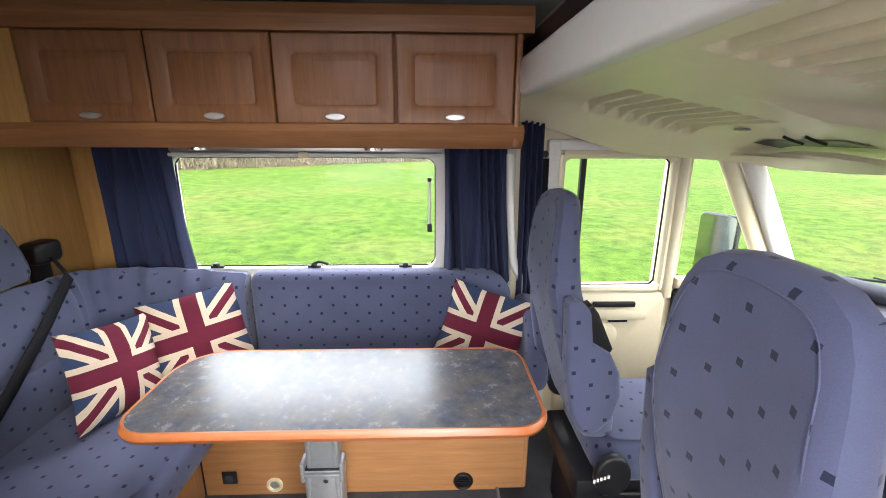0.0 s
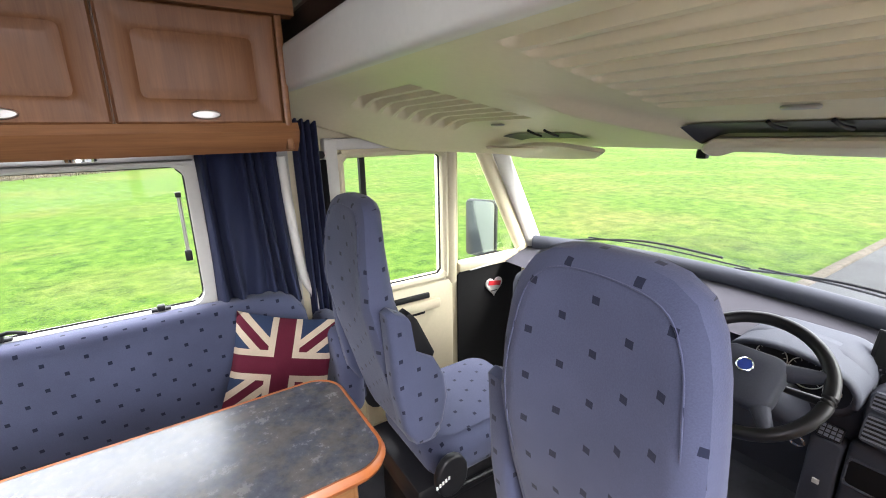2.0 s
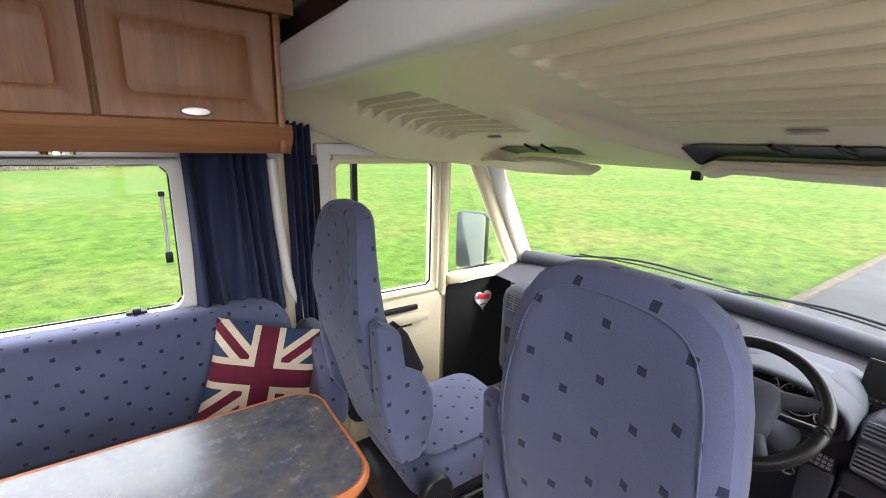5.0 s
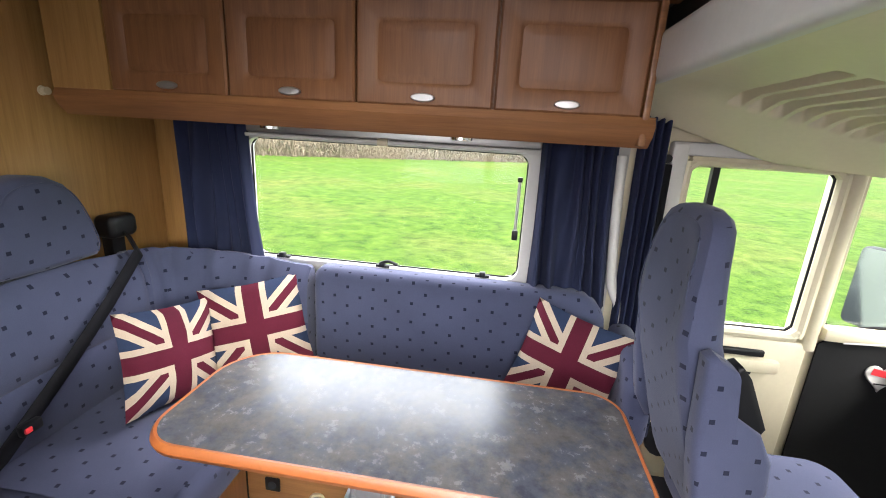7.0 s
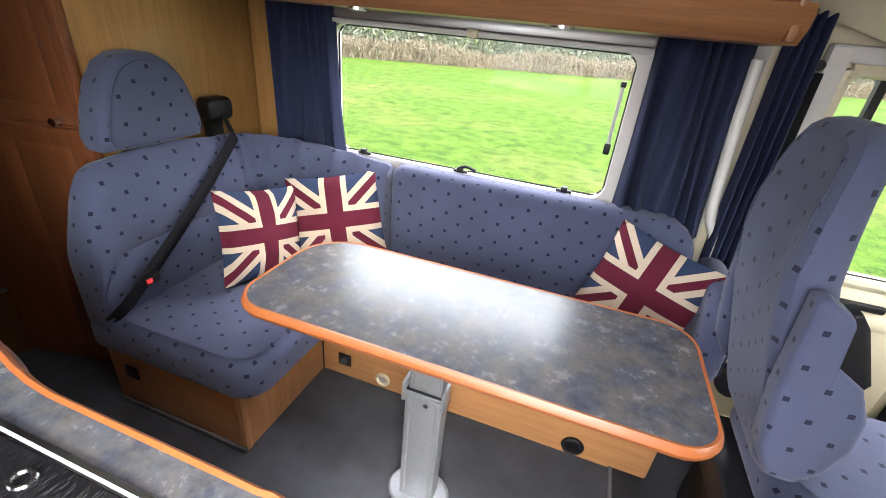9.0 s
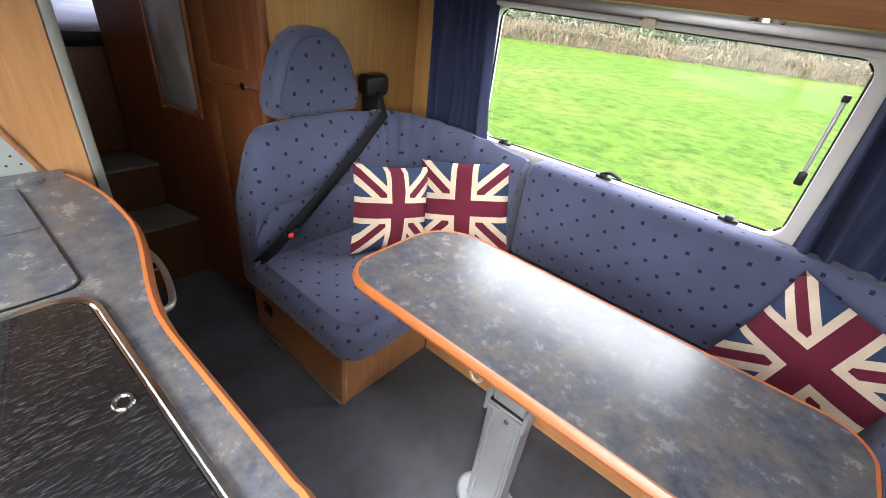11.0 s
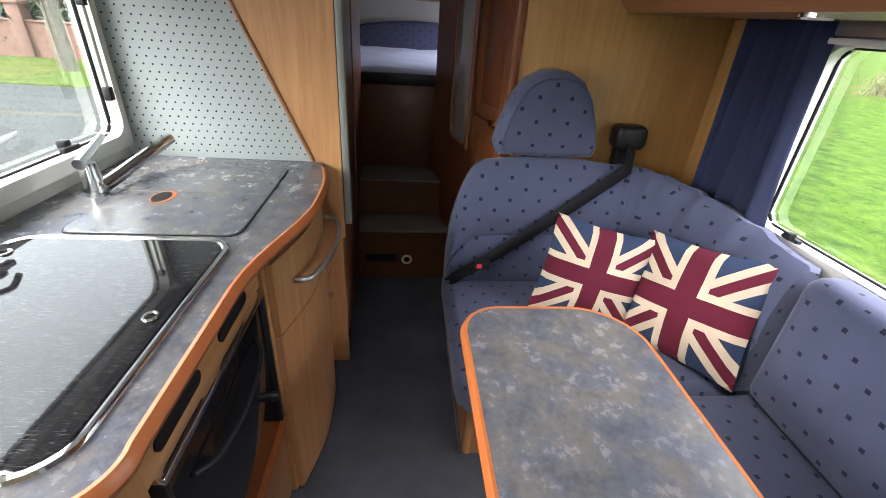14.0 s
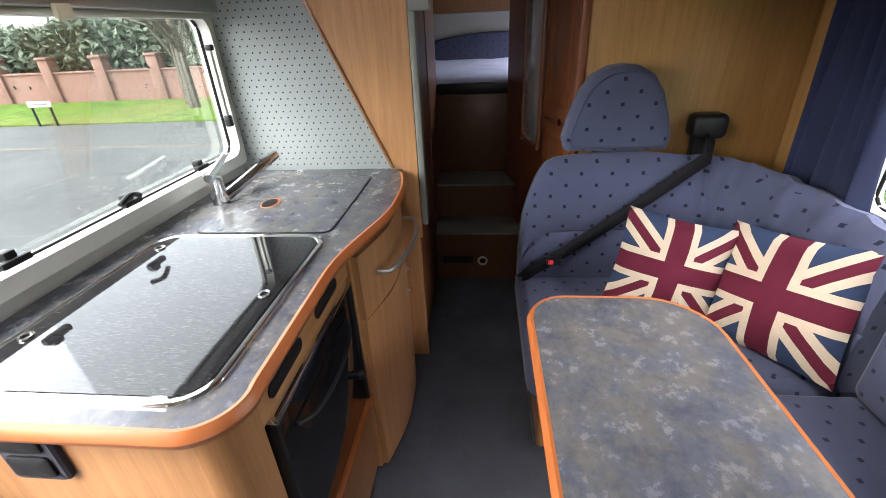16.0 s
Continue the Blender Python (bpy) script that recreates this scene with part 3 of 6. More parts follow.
for x in (-0.9, -0.26):
    lamp = thing("downlight", (x, 1.60, 1.494), "small round chrome downlight under the lockers", "lamp", "locker downlights")
    part("ring", rod((x, 1.575, 1.487), (x, 1.575, 1.498), 0.036, 0.036, 24), M_CHROME, lamp)
    part("lens", rod((x, 1.575, 1.484), (x, 1.575, 1.4875), 0.026, 0.027, 24), M_WHITE, lamp)

# ---- end partition, wardrobe, steps ----
PX = -1.665
PE = 1.185
tagged(part("partition", box(PX - 0.03, PX, PE, WALL_Y, 0, CEIL, 0.002), M_PANEL), "honey-coloured wood veneer partition behind the end seat", "wall", kind="structure")
tagged(part("corner_panel", box(PX + 0.001, -1.49, WALL_Y - 0.03, WALL_Y - 0.001, 0.35, 1.5, 0.006), M_PANEL), "honey-coloured veneer panel between partition and window curtain", "panel", kind="structure")
post = box(PX - 0.035, PX + 0.008, PE - 0.034, PE + 0.002, 0, CEIL, 0.009)
tagged(part("partition_post", post, M_RED), "rounded reddish wooden corner post", "trim", kind="structure")
SLANT = Matrix.Translation((PX - 0.036, PE - 0.02, 0)) @ pose(0, 0, 0, 0, 0, 12.5) @ Matrix.Translation((-PX + 0.036, -PE + 0.02, 0))
WY = PE - 0.02
wdoor = thing("wardrobe", (-1.86, WY, 0.0), "reddish wooden wardrobe with a fielded door and chrome knob", "wardrobe")
part("body", box(-2.74, PX - 0.036, WY + 0.012, WY + 0.30, 0, CEIL), M_RED, wdoor, smooth=False)
for z0, z1 in ((0.06, 1.05), (1.06, 1.95)):
    panel_door("door_leaf", -2.05, PX - 0.045, z0, z1, WY + 0.004, M_RED, wdoor)
part("knob", rod((-1.77, WY - 0.004, 1.075), (-1.77, WY - 0.032, 1.075), 0.012, 0.014), M_CHROME, wdoor, "round chrome knob")
part("edge_rail", box(PX - 0.044, PX - 0.03, WY - 0.012, WY + 0.014, 0, CEIL, 0.005), M_RED, wdoor)
wdoor.matrix_world = SLANT @ Matrix.Translation(wdoor.location)
mo = thing("wall_mirror", (-2.2, WY, 1.4), "tall narrow greyish mirror panel in a wooden frame", "mirror")
part("glass", slab(rounded(-2.33, -2.09, 0.90, 1.93, 0.06), [(0, 0), (0, 0.02), (0.004, 0.023)], Matrix.Translation((0, WY + 0.01, 0)) @ XZ), M_FROST, mo)
part("frame", tube([(x, WY - 0.008, z) for x, z in rounded(-2.34, -2.08, 0.89, 1.94, 0.065, 3)], 0.011, 8, closed=True), M_RED, mo, "rounded reddish wooden frame")
mo.matrix_world = SLANT @ Matrix.Translation(mo.location)

SY0, SY1 = 0.505, 1.05
for k, (x0, z0, z1) in enumerate(((-2.28, 0.0, 0.325), (-2.52, 0.325, 0.555))):
    st = thing("bed_step", (x0, 0.78, z0), "dark wooden step with a pale carpeted tread", "step", "steps to the bed")
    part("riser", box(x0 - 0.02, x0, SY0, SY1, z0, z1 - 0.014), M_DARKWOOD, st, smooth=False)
    part("tread", box(x0 - 0.27, x0 + 0.008, SY0, SY1, z1 - 0.014, z1, 0.004), M_GREYSTRIP, st, "pale grey tread")
bm = box(-2.284, -2.276, 0.55, 0.74, 0.11, 0.16, 0.002)
tagged(part("heater_grille", bm, M_BLACK), "black slotted heater grille in the step", "vent")
o = thing("air_outlet", (-2.275, 0.80, 0.13), "round cream warm-air outlet in the step", "vent")
part("ring", tube([(-2.272, 0.80 + 0.026 * math.cos(a), 0.13 + 0.026 * math.sin(a)) for a in (0, 1.05, 2.1, 3.14, 4.2, 5.24)], 0.007, 8, closed=True), M_CREAM, o)
part("core", rod((-2.285, 0.80, 0.13), (-2.275, 0.80, 0.13), 0.02), M_BLACK, o)
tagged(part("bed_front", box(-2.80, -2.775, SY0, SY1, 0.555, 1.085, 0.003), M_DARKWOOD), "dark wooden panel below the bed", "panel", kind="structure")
tagged(part("bed_edge", box(-2.82, -2.765, SY0, SY1, 1.06, 1.128, 0.012), M_BLACK), "black padded edge of the bed base", "bed base")
bedm = sheet(40, 30, lambda u, v: (-4.6 + 1.8 * u, -0.1 + 2.0 * v, 1.15 + 0.012 * noise.noise((9 * u, 9 * v, 0)) - 0.05 * max(0, (u - 0.96) / 0.04) ** 2))
ob = part("mattress", bedm, M_BED)
ob.modifiers.new("thickness", "SOLIDIFY").thickness = 0.12
tagged(ob, "pale blue rumpled mattress cover on the bed", "bed")
hb = slab([(y, z) for y, z in [(-0.1, 1.1), (1.9, 1.1)] + [(1.9 - 2.0 * k / 16, 1.20 + 0.19 * math.sin(math.pi * k / 16) ** 0.8) for k in range(17)]], [(0, 0), (0, 0.06), (0.02, 0.08)], Matrix.Translation((-4.68, 0, 0)) @ YZ)
tagged(part("headboard", hb, M_FABRIC), "arched blue upholstered headboard with dark squares", "headboard")
tagged(part("rear_shelf", box(-4.7, -4.35, KIT_Y, WALL_Y, 1.56, 1.95, 0.01), M_RAIL), "wooden locker across the rear wall", "cabinet")
def side_curtain(u, v):
    return (-2.745 + 0.03 * math.sin(30 * u), 1.05 + 0.2 * u, 1.1 + 0.88 * v)
ob = part("bed_curtain", sheet(30, 6, side_curtain), M_CURTAIN)
ob.modifiers.new("cloth", "SOLIDIFY").thickness = 0.004
tagged(ob, "dark navy curtain drawn aside at the bed", "curtain")
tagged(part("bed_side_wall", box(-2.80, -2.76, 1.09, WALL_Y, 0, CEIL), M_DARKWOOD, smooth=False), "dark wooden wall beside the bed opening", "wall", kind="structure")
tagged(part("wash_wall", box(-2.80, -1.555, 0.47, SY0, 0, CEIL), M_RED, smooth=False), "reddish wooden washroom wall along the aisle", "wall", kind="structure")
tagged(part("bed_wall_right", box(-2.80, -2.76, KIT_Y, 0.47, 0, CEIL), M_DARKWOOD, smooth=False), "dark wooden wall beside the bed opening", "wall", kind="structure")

wk = thing("door_latch", (-1.62, 0.51, 0.74), "round chrome latch on the washroom wall", "latch")
part("knob", rod((-1.62, 0.505, 0.74), (-1.62, 0.535, 0.74), 0.014, 0.011), M_CHROME, wk)
part("rose", rod((-1.62, 0.505, 0.74), (-1.62, 0.509, 0.74), 0.02, 0.019), M_CHROME, wk)
dl = tagged(part("washroom_door", box(-2.24, -1.60, 0.505, 0.516, 0.04, 1.93, 0.004), M_RED), "closed reddish wooden washroom door in the aisle", "door", kind="structure")
part("edge_strip", box(-2.252, -2.24, 0.505, 0.522, 0.02, 1.95, 0.004), M_DARKWOOD, dl)

# ---- kitchen ----
CT = 0.96
PEGX = -1.545
tagged(part("kitchen_partition", box(PEGX - 0.03, PEGX, KIT_Y, 0.535, CT - 0.05, CEIL), M_PEG, smooth=False), "pale grey partition at the end of the kitchen", "wall", kind="structure")
tagged(part("washroom_end", box(PEGX - 0.03, PEGX, KIT_Y, 0.535, 0, CT - 0.05), M_BASE, smooth=False), "wooden washroom end panel below the worktop", "wall", kind="structure")
hole = bmesh.new()
for i in range(22):
    for j in range(26):
        y, z = KIT_Y + 0.035 + 0.028 * i + 0.014 * (j % 2), CT + 0.02 + 0.023 * j
        if y > 0.44 - (z - CT) * 0.42 or z > 1.56:
            continue
        rod((PEGX - 0.002, y, z), (PEGX + 0.0015, y, z), 0.0031, n=6, bm=hole)
tagged(part("board_dots", hole, M_BLACK, smooth=False), "rows of small dark dots on the pale kitchen board", "pattern", kind="stuff")
diag = slab([(0.455, CT), (0.535, CT - 0.3), (0.55, CT - 0.3), (0.55, CEIL), (0.015, CEIL)], [(0, 0), (0, 0.022)], Matrix.Translation((PEGX + 0.001, 0, 0)) @ YZ, star=False)
tagged(part("slanted_board", diag, M_BASE, smooth=False), "light wooden board with a slanted edge at the kitchen end", "panel", kind="structure")
edge_trim = tube([(PEGX + 0.022, 0.452, CT + 0.004), (PEGX + 0.022, 0.3, CT + 0.361), (PEGX + 0.022, 0.02, CEIL - 0.005)], 0.008, 8)
tagged(part("slant_trim", edge_trim, M_RAIL), "rounded wooden edging along the slanted board", "trim", kind="structure")
strip = box(PEGX - 0.012, PEGX + 0.03, 0.553, 0.578, 0.72, CEIL, 0.006)
sd = tagged(part("door_track", strip, M_GREYSTRIP), "grey metal track of the folding door", "door track", kind="structure")
part("track_bracket", box(PEGX - 0.01, PEGX + 0.045, 0.56, 0.63, 1.50, 1.56, 0.006), M_GREYSTRIP, sd)


def front_line(x):
    """The worktop's front edge: a swell round the drawer unit."""
    if x > -0.34:
        return 0.455
    t = min(1, max(0, (-0.72 - x) / 0.45))
    bulge = 0.08 * (t * t * (3 - 2 * t))
    t2 = min(1, max(0, (-1.25 - x) / 0.29))
    return 0.453 + bulge - 0.055 * t2 * t2


edge = [(PEGX + 0.002, KIT_Y + 0.004), (-0.285, KIT_Y + 0.004), (-0.275, 0.10)]
edge += [(-0.275 - 0.09 * (1 - math.cos(radians(a))), 0.365 + 0.09 * math.sin(radians(a))) for a in range(0, 91, 6)]
edge += [(-0.38 - 0.05 * k, front_line(-0.38 - 0.05 * k)) for k in range(23)] + [(PEGX + 0.002, 0.49)]
wt = thing("worktop", (-0.9, 0.15, CT), "mottled grey laminate kitchen worktop with an orange-brown edge", "worktop")
part("top", slab(edge, [(0.012, -0.03), (0.012, 0.0)], Matrix.Translation((0, 0, CT)), star=False), M_LAM, wt, smooth=False)
lip = bmesh.new()
run = edge[1:-1]
prof = ((0.013, 0.0005), (0.006, 0.002), (0.0, -0.005), (-0.004, -0.016), (0.0, -0.028), (0.008, -0.034), (0.02, -0.034))
rings = [[lip.verts.new((x, y, CT + h)) for x, y in inset(edge, d)[1:-1]] for d, h in prof]
for a, b in zip(rings, rings[1:]):
    for k in range(len(run) - 1):
        lip.faces.new((a[k], a[k + 1], b[k + 1], b[k]))
part("edge_band", lip, M_EDGE, wt, "orange-brown rounded edge band")
sl = thing("sink_lid", (-1.19, 0.18, CT), "two-part grey laminate sink lid set flush in the worktop", "lid")
part("seam", slab(rounded(-1.4425, -0.9325, -0.0125, 0.3905, 0.032), [(0, 0), (0, 0.0032)], Matrix.Translation((0, 0, CT))), M_BLACK, sl, "dark seam round the lid")
for x0, x1, rr in ((-1.44, -1.195, (0.03, 0.002, 0.002, 0.03)), (-1.192, -0.935, (0.002, 0.03, 0.03, 0.002))):
    part("lid_half", slab(rounded(x0, x1, -0.01, 0.388, rr, 4), [(0, 0), (0, 0.0025), (0.002, 0.004)], Matrix.Translation((0, 0, CT))), M_LAM, sl, smooth=False)
o = [(-1.155 + 0.044 * math.cos(radians(a)), 0.118 + 0.03 * math.sin(radians(a))) for a in range(0, 360, 20)]
part("finger_hole", slab(o, [(0, 0), (0, 0.0052)], Matrix.Translation((0, 0, CT))), M_EDGE, sl, "orange-brown finger hole")
part("hole_shade", slab([(x + 0.002, y - 0.003) for x, y in inset(o, 0.007)], [(0, 0.001), (0, 0.0062)], Matrix.Translation((0, 0, CT))), M_BELT, sl)

hob = thing("hob", (-0.6, 0.15, CT), "hob under a black glass lid with a chrome rim", "hob")
HT = Matrix.Translation((-0.618, 0.157, CT))
ho = rounded(-0.297, 0.296, -0.237, 0.238, 0.065)
part("rim", slab(ho, [(0, 0), (0, 0.004), (0.003, 0.008), (0.010, 0.008), (0.013, 0.005)], HT), M_CHROME, hob, "polished metal rim")
part("glass_lid", slab(inset(ho, 0.016), [(0, 0.002), (0, 0.0065), (0.002, 0.0075)], HT), M_HOB, hob, "scratched black glass lid", smooth=False)
for hx, hy in ((-0.002, 0.194), (0.15, -0.2), (-0.21, -0.19)):
    part("lid_bush", turned(tube([(hx + 0.0125 * math.cos(a), hy + 0.0105 * math.sin(a), 0.0085) for a in (0, 1.05, 2.1, 3.14, 4.2, 5.24)], 0.003, 6, closed=True), HT), M_CHROME, hob)

tap = thing("tap", (-1.17, -0.06, CT), "chrome kitchen tap folded beside the sink lid", "tap")
part("body", rod((-1.17, -0.06, CT), (-1.17, -0.06, CT + 0.09), 0.027, 0.021, 20), M_CHROME, tap)
part("base_ring", rod((-1.17, -0.06, CT), (-1.17, -0.06, CT + 0.008), 0.027, 0.025, 20), M_CHROME, tap)
part("spout", rod((-1.175, -0.045, CT + 0.02), (-1.42, 0.035, CT + 0.095), 0.019, 0.017, 16), M_CHROME, tap)
part("lever", rod((-1.14, -0.06, CT + 0.092), (-1.30, -0.09, CT + 0.125), 0.016, 0.010, 14), M_CHROME, tap)

# base units under the worktop
END_X = -0.315
tagged(part("kitchen_end_panel", box(END_X - 0.02, END_X, KIT_Y, 0.36, 0, CT - 0.03), M_BASE), "light wooden end panel of the kitchen", "panel", kind="structure")
cor = [(END_X - 0.075 * (1 - math.cos(radians(a))), 0.36 + 0.07 * math.sin(radians(a))) for a in range(0, 91, 15)]
cor2 = cor + [(x - 0.015, y - 0.018) for x, y in reversed(cor)]
tagged(part("kitchen_corner", slab(cor2, [(0, 0), (0, CT - 0.03)], star=False), M_BASE), "rounded light wooden kitchen corner", "panel", kind="structure")
ov = thing("oven", (-0.64, 0.43, 0.5), "black glass oven front with a chrome trim in the kitchen unit", "oven")
part("fascia", box(-0.90, -0.39, 0.40, 0.43, 0.845, CT - 0.03), M_BASEX, ov, "light wooden fascia")
for x in (-0.50, -0.735):
    part("vent_slot", slab(rounded(x - 0.075, x + 0.075, 0.868, 0.9, 0.016), [(0, 0), (0, 0.003), (0.003, 0.002)], Matrix.Translation((0, 0.43, 0)) @ XZ @ Matrix.Diagonal((1, 1, -1, 1))), M_BLACK, ov)
part("door", box(-0.87, -0.41, 0.40, 0.437, 0.40, 0.83, 0.006), M_BLACKGLASS, ov, "black glass oven door")
part("door_trim", box(-0.875, -0.405, 0.40, 0.445, 0.83, 0.845, 0.003), M_CHROME, ov)
for x in (-0.877, -0.407):
    part("side_trim", box(x - 0.008, x + 0.004, 0.40, 0.443, 0.40, 0.832, 0.002), M_BLACK, ov)
part("handle", tube([(-0.47, 0.44, 0.76), (-0.52, 0.462, 0.745), (-0.64, 0.47, 0.735), (-0.76, 0.462, 0.745), (-0.81, 0.44, 0.76)], 0.005), M_BLACK, ov, "black curved handle")
part("lock_knob", rod((-0.845, 0.437, 0.53), (-0.845, 0.455, 0.53), 0.014, 0.012), M_BLACK, ov)
part("flap", box(-0.90, -0.39, 0.40, 0.428, 0.05, 0.385, 0.004), M_BASEX, ov, "light wooden flap below the oven")
part("flap_edge", box(-0.90, -0.39, 0.40, 0.45, 0.372, 0.392, 0.006), M_EDGE, ov)
part("flap_ring", tube([(-0.55 + 0.03 * math.cos(a), 0.43, 0.32 + 0.03 * math.sin(a)) for a in (0, 1.05, 2.1, 3.14, 4.2, 5.24)], 0.006, 8, closed=True), M_CHROME, ov)


def bowed(x0, x1, z0, z1, off, material, name, parent, label=""):
    """A front that follows the worktop's swell."""
    n = 16
    xs = [x0 + (x1 - x0) * k / n for k in range(n + 1)]
    o = [(x, front_line(x) - off) for x in xs] + [(x, front_line(x) - off - 0.018) for x in reversed(xs)]
    return part(name, slab(o, [(0, z0), (0, z1)], star=False), material, parent, label)


du = thing("drawer_unit", (-1.2, 0.4, 0.0), "bowed light wooden kitchen unit with a drawer and a door", "cabinet")
bowed(-1.53, -0.905, 0.025, 0.93, 0.045, M_BASEX, "body", du)
bowed(-1.44, -0.915, 0.68, 0.895, 0.025, M_BASE, "drawer_front", du)
bowed(-1.44, -0.915, 0.03, 0.672, 0.025, M_BASE, "door", du)
tk = front_line(-1.2)
part("drawer_handle", tube([(-1.0, front_line(-1.0) - 0.02, 0.80), (-1.02, front_line(-1.02) + 0.02, 0.80), (-1.2, tk + 0.035, 0.80), (-1.38, front_line(-1.38) + 0.025, 0.80), (-1.41, front_line(-1.41) - 0.02, 0.80)], 0.008), M_SATIN, du, "curved satin metal bow handle")
for x, z in ((-1.36, 0.50), (-1.40, 0.58)):
    part("button", rod((x, front_line(x) - 0.03, z), (x, front_line(x) - 0.012, z), 0.011, 0.010), M_CHROME, du)
tagged(part("toe_strip", box(-1.53, -0.33, 0.37, 0.385, 0, 0.05), M_BASEX, smooth=False), "wooden toe strip under the kitchen", "trim", kind="structure")
sw = thing("switch_panel", (END_X, 0.09, 0.86), "dark grey socket and switch panel on the kitchen end", "switch")
part("plate", slab(rounded(0.02, 0.125, 0.80, 0.925, 0.012), [(0, 0), (0, 0.008), (0.004, 0.012)], Matrix.Translation((END_X, 0, 0)) @ YZ), M_DASH, sw)
part("socket", slab(rounded(0.035, 0.11, 0.815, 0.862, 0.008), [(0, 0.01), (0, 0.016), (0.004, 0.018)], Matrix.Translation((END_X, 0, 0)) @ YZ), M_BLACK, sw)
part("rocker", slab(rounded(0.035, 0.11, 0.872, 0.915, 0.008), [(0, 0.01), (0, 0.016), (0.004, 0.018)], Matrix.Translation((END_X, 0, 0)) @ YZ), M_BLACK, sw)
vent = thing("slot_vent", (END_X, 0.22, 0.905), "pale slotted wooden strip under the worktop edge", "vent")
for z in (0.898, 0.908):
    part("slat", box(END_X - 0.001, END_X + 0.005, 0.15, 0.315, z, z + 0.005, 0.002), M_CREAM, vent)

# ---- seating round the table ----
eb = thing("end_bench", (-1.35, 1.25, 0), "light wooden box bench with rounded corner under the end seat", "bench")
part("front_panel", box(-1.06, -1.04, 1.012, 1.50, 0, 0.315, 0.004), M_BASE, eb)
part("side_panel", box(PX + 0.001, -1.06, 1.01, 1.03, 0, 0.315, 0.004), M_BASEX, eb)
part("corner_post", rod((-1.058, 1.028, 0), (-1.058, 1.028, 0.315), 0.02, n=16), M_BASE, eb)
part("seat_board", box(PX + 0.001, -1.05, 1.02, 1.97, 0.298, 0.3165), M_BASEX, eb, smooth=False)
part("vent_flap", box(-1.585, -1.525, 1.003, 1.011, 0.155, 0.21, 0.003), M_BLACK, eb, "black square vent flap")
part("skirting", box(PX + 0.001, -1.04, 1.0, 1.01, 0, 0.022, 0.003), M_MATEDGE, eb)
lb = thing("long_bench", (-0.35, 1.7, 0), "light wooden box bench under the window", "bench")
part("front_panel", box(-1.036, 0.36, 1.50, 1.52, 0, 0.315, 0.004), M_BASEX, lb)
part("end_panel", box(0.36, 0.38, 1.515, 1.97, 0, 0.315, 0.004), M_BASE, lb)
part("corner_post", rod((0.362, 1.518, 0), (0.362, 1.518, 0.315), 0.019, n=16), M_BASE, lb)
part("seat_board", box(-1.04, 0.37, 1.51, 1.97, 0.298, 0.3165), M_BASEX, lb, smooth=False)
so = thing("socket", (-0.923, 1.5, 0.10), "black square socket on the bench front", "socket")
part("plate", box(-0.955, -0.891, 1.49, 1.5, 0.066, 0.13, 0.006), M_BLACK, so)
part("insert", rod((-0.923, 1.4905, 0.098), (-0.923, 1.487, 0.098), 0.018, 0.017), M_DASH, so)
so = thing("air_outlet", (-0.733, 1.5, 0.055), "round cream warm-air outlet on the bench front", "vent")
part("ring", tube([(-0.733 + 0.028 * math.cos(a), 1.495, 0.056 + 0.028 * math.sin(a)) for a in (0, 1.05, 2.1, 3.14, 4.2, 5.24)], 0.008, 8, closed=True), M_CREAM, so)
part("core", rod((-0.733, 1.501, 0.056), (-0.733, 1.494, 0.056), 0.024), M_SATIN, so)
so = thing("air_outlet", (0.095, 1.5, 0.06), "round black warm-air outlet on the bench front", "vent")
part("ring", tube([(0.095 + 0.036 * math.cos(a), 1.494, 0.055 + 0.036 * math.sin(a)) for a in (0, 1.05, 2.1, 3.14, 4.2, 5.24)], 0.009, 8, closed=True), M_BLACK, so)
for k in range(5):
    part("fin", box(0.065, 0.125, 1.488, 1.50, 0.03 + 0.011 * k, 0.035 + 0.011 * k, 0.001), M_BLACK, so)
cu = slab(rounded(-1.62, -0.915, 0.95, 1.92, (0.03, 0.10, 0.03, 0.03)), dome_profile(0.15, 0.045, 0.015, 0.14), Matrix.Translation((0, 0, 0.318)))
tagged(part("seat_cushion", cu, M_FABRIC), "blue seat cushion with dark squares on the end bench", "cushion", "bench cushions")
cu = slab(rounded(-0.912, 0.40, 1.44, 1.92, 0.04), dome_profile(0.14, 0.04, 0.012, 0.12), Matrix.Translation((0, 0, 0.318)))
tagged(part("seat_cushion", cu, M_FABRIC), "blue seat cushion with dark squares on the long bench", "cushion", "bench cushions")
bk = slab(rounded(-0.895, 0.345, 0.47, 0.915, (0.03, 0.03, 0.14, 0.05)), dome_profile(0.12, 0.04, 0.02, 0.14), Matrix.Translation((0, 1.955, 0)) @ XZ)
tagged(part("back_cushion", bk, M_FABRIC), "long blue back cushion with dark squares under the window", "cushion", "bench cushions")
arm = slab(rounded(1.53, 1.92, 0.47, 0.80, (0.03, 0.03, 0.06, 0.12)), dome_profile(0.10, 0.04, 0.015, 0.12), Matrix.Translation((0.36, 0, 0)) @ YZ)
tagged(part("end_bolster", arm, M_FABRIC), "blue padded bolster at the end of the long bench", "cushion", "bench cushions")

# the end seat's back, sweeping round the corner to the window wall
path_pts = []
for k in range(97):
    s = k / 96
    if s < 0.55:
        y = 0.955 + (1.62 - 0.955) * s / 0.55
        path_pts.append((-1.535, y))
    else:
        a = radians(90 * (s - 0.55) / 0.45)
        path_pts.append((-1.535 + 0.62 * (1 - math.cos(a)), 1.62 + 0.24 * math.sin(a)))


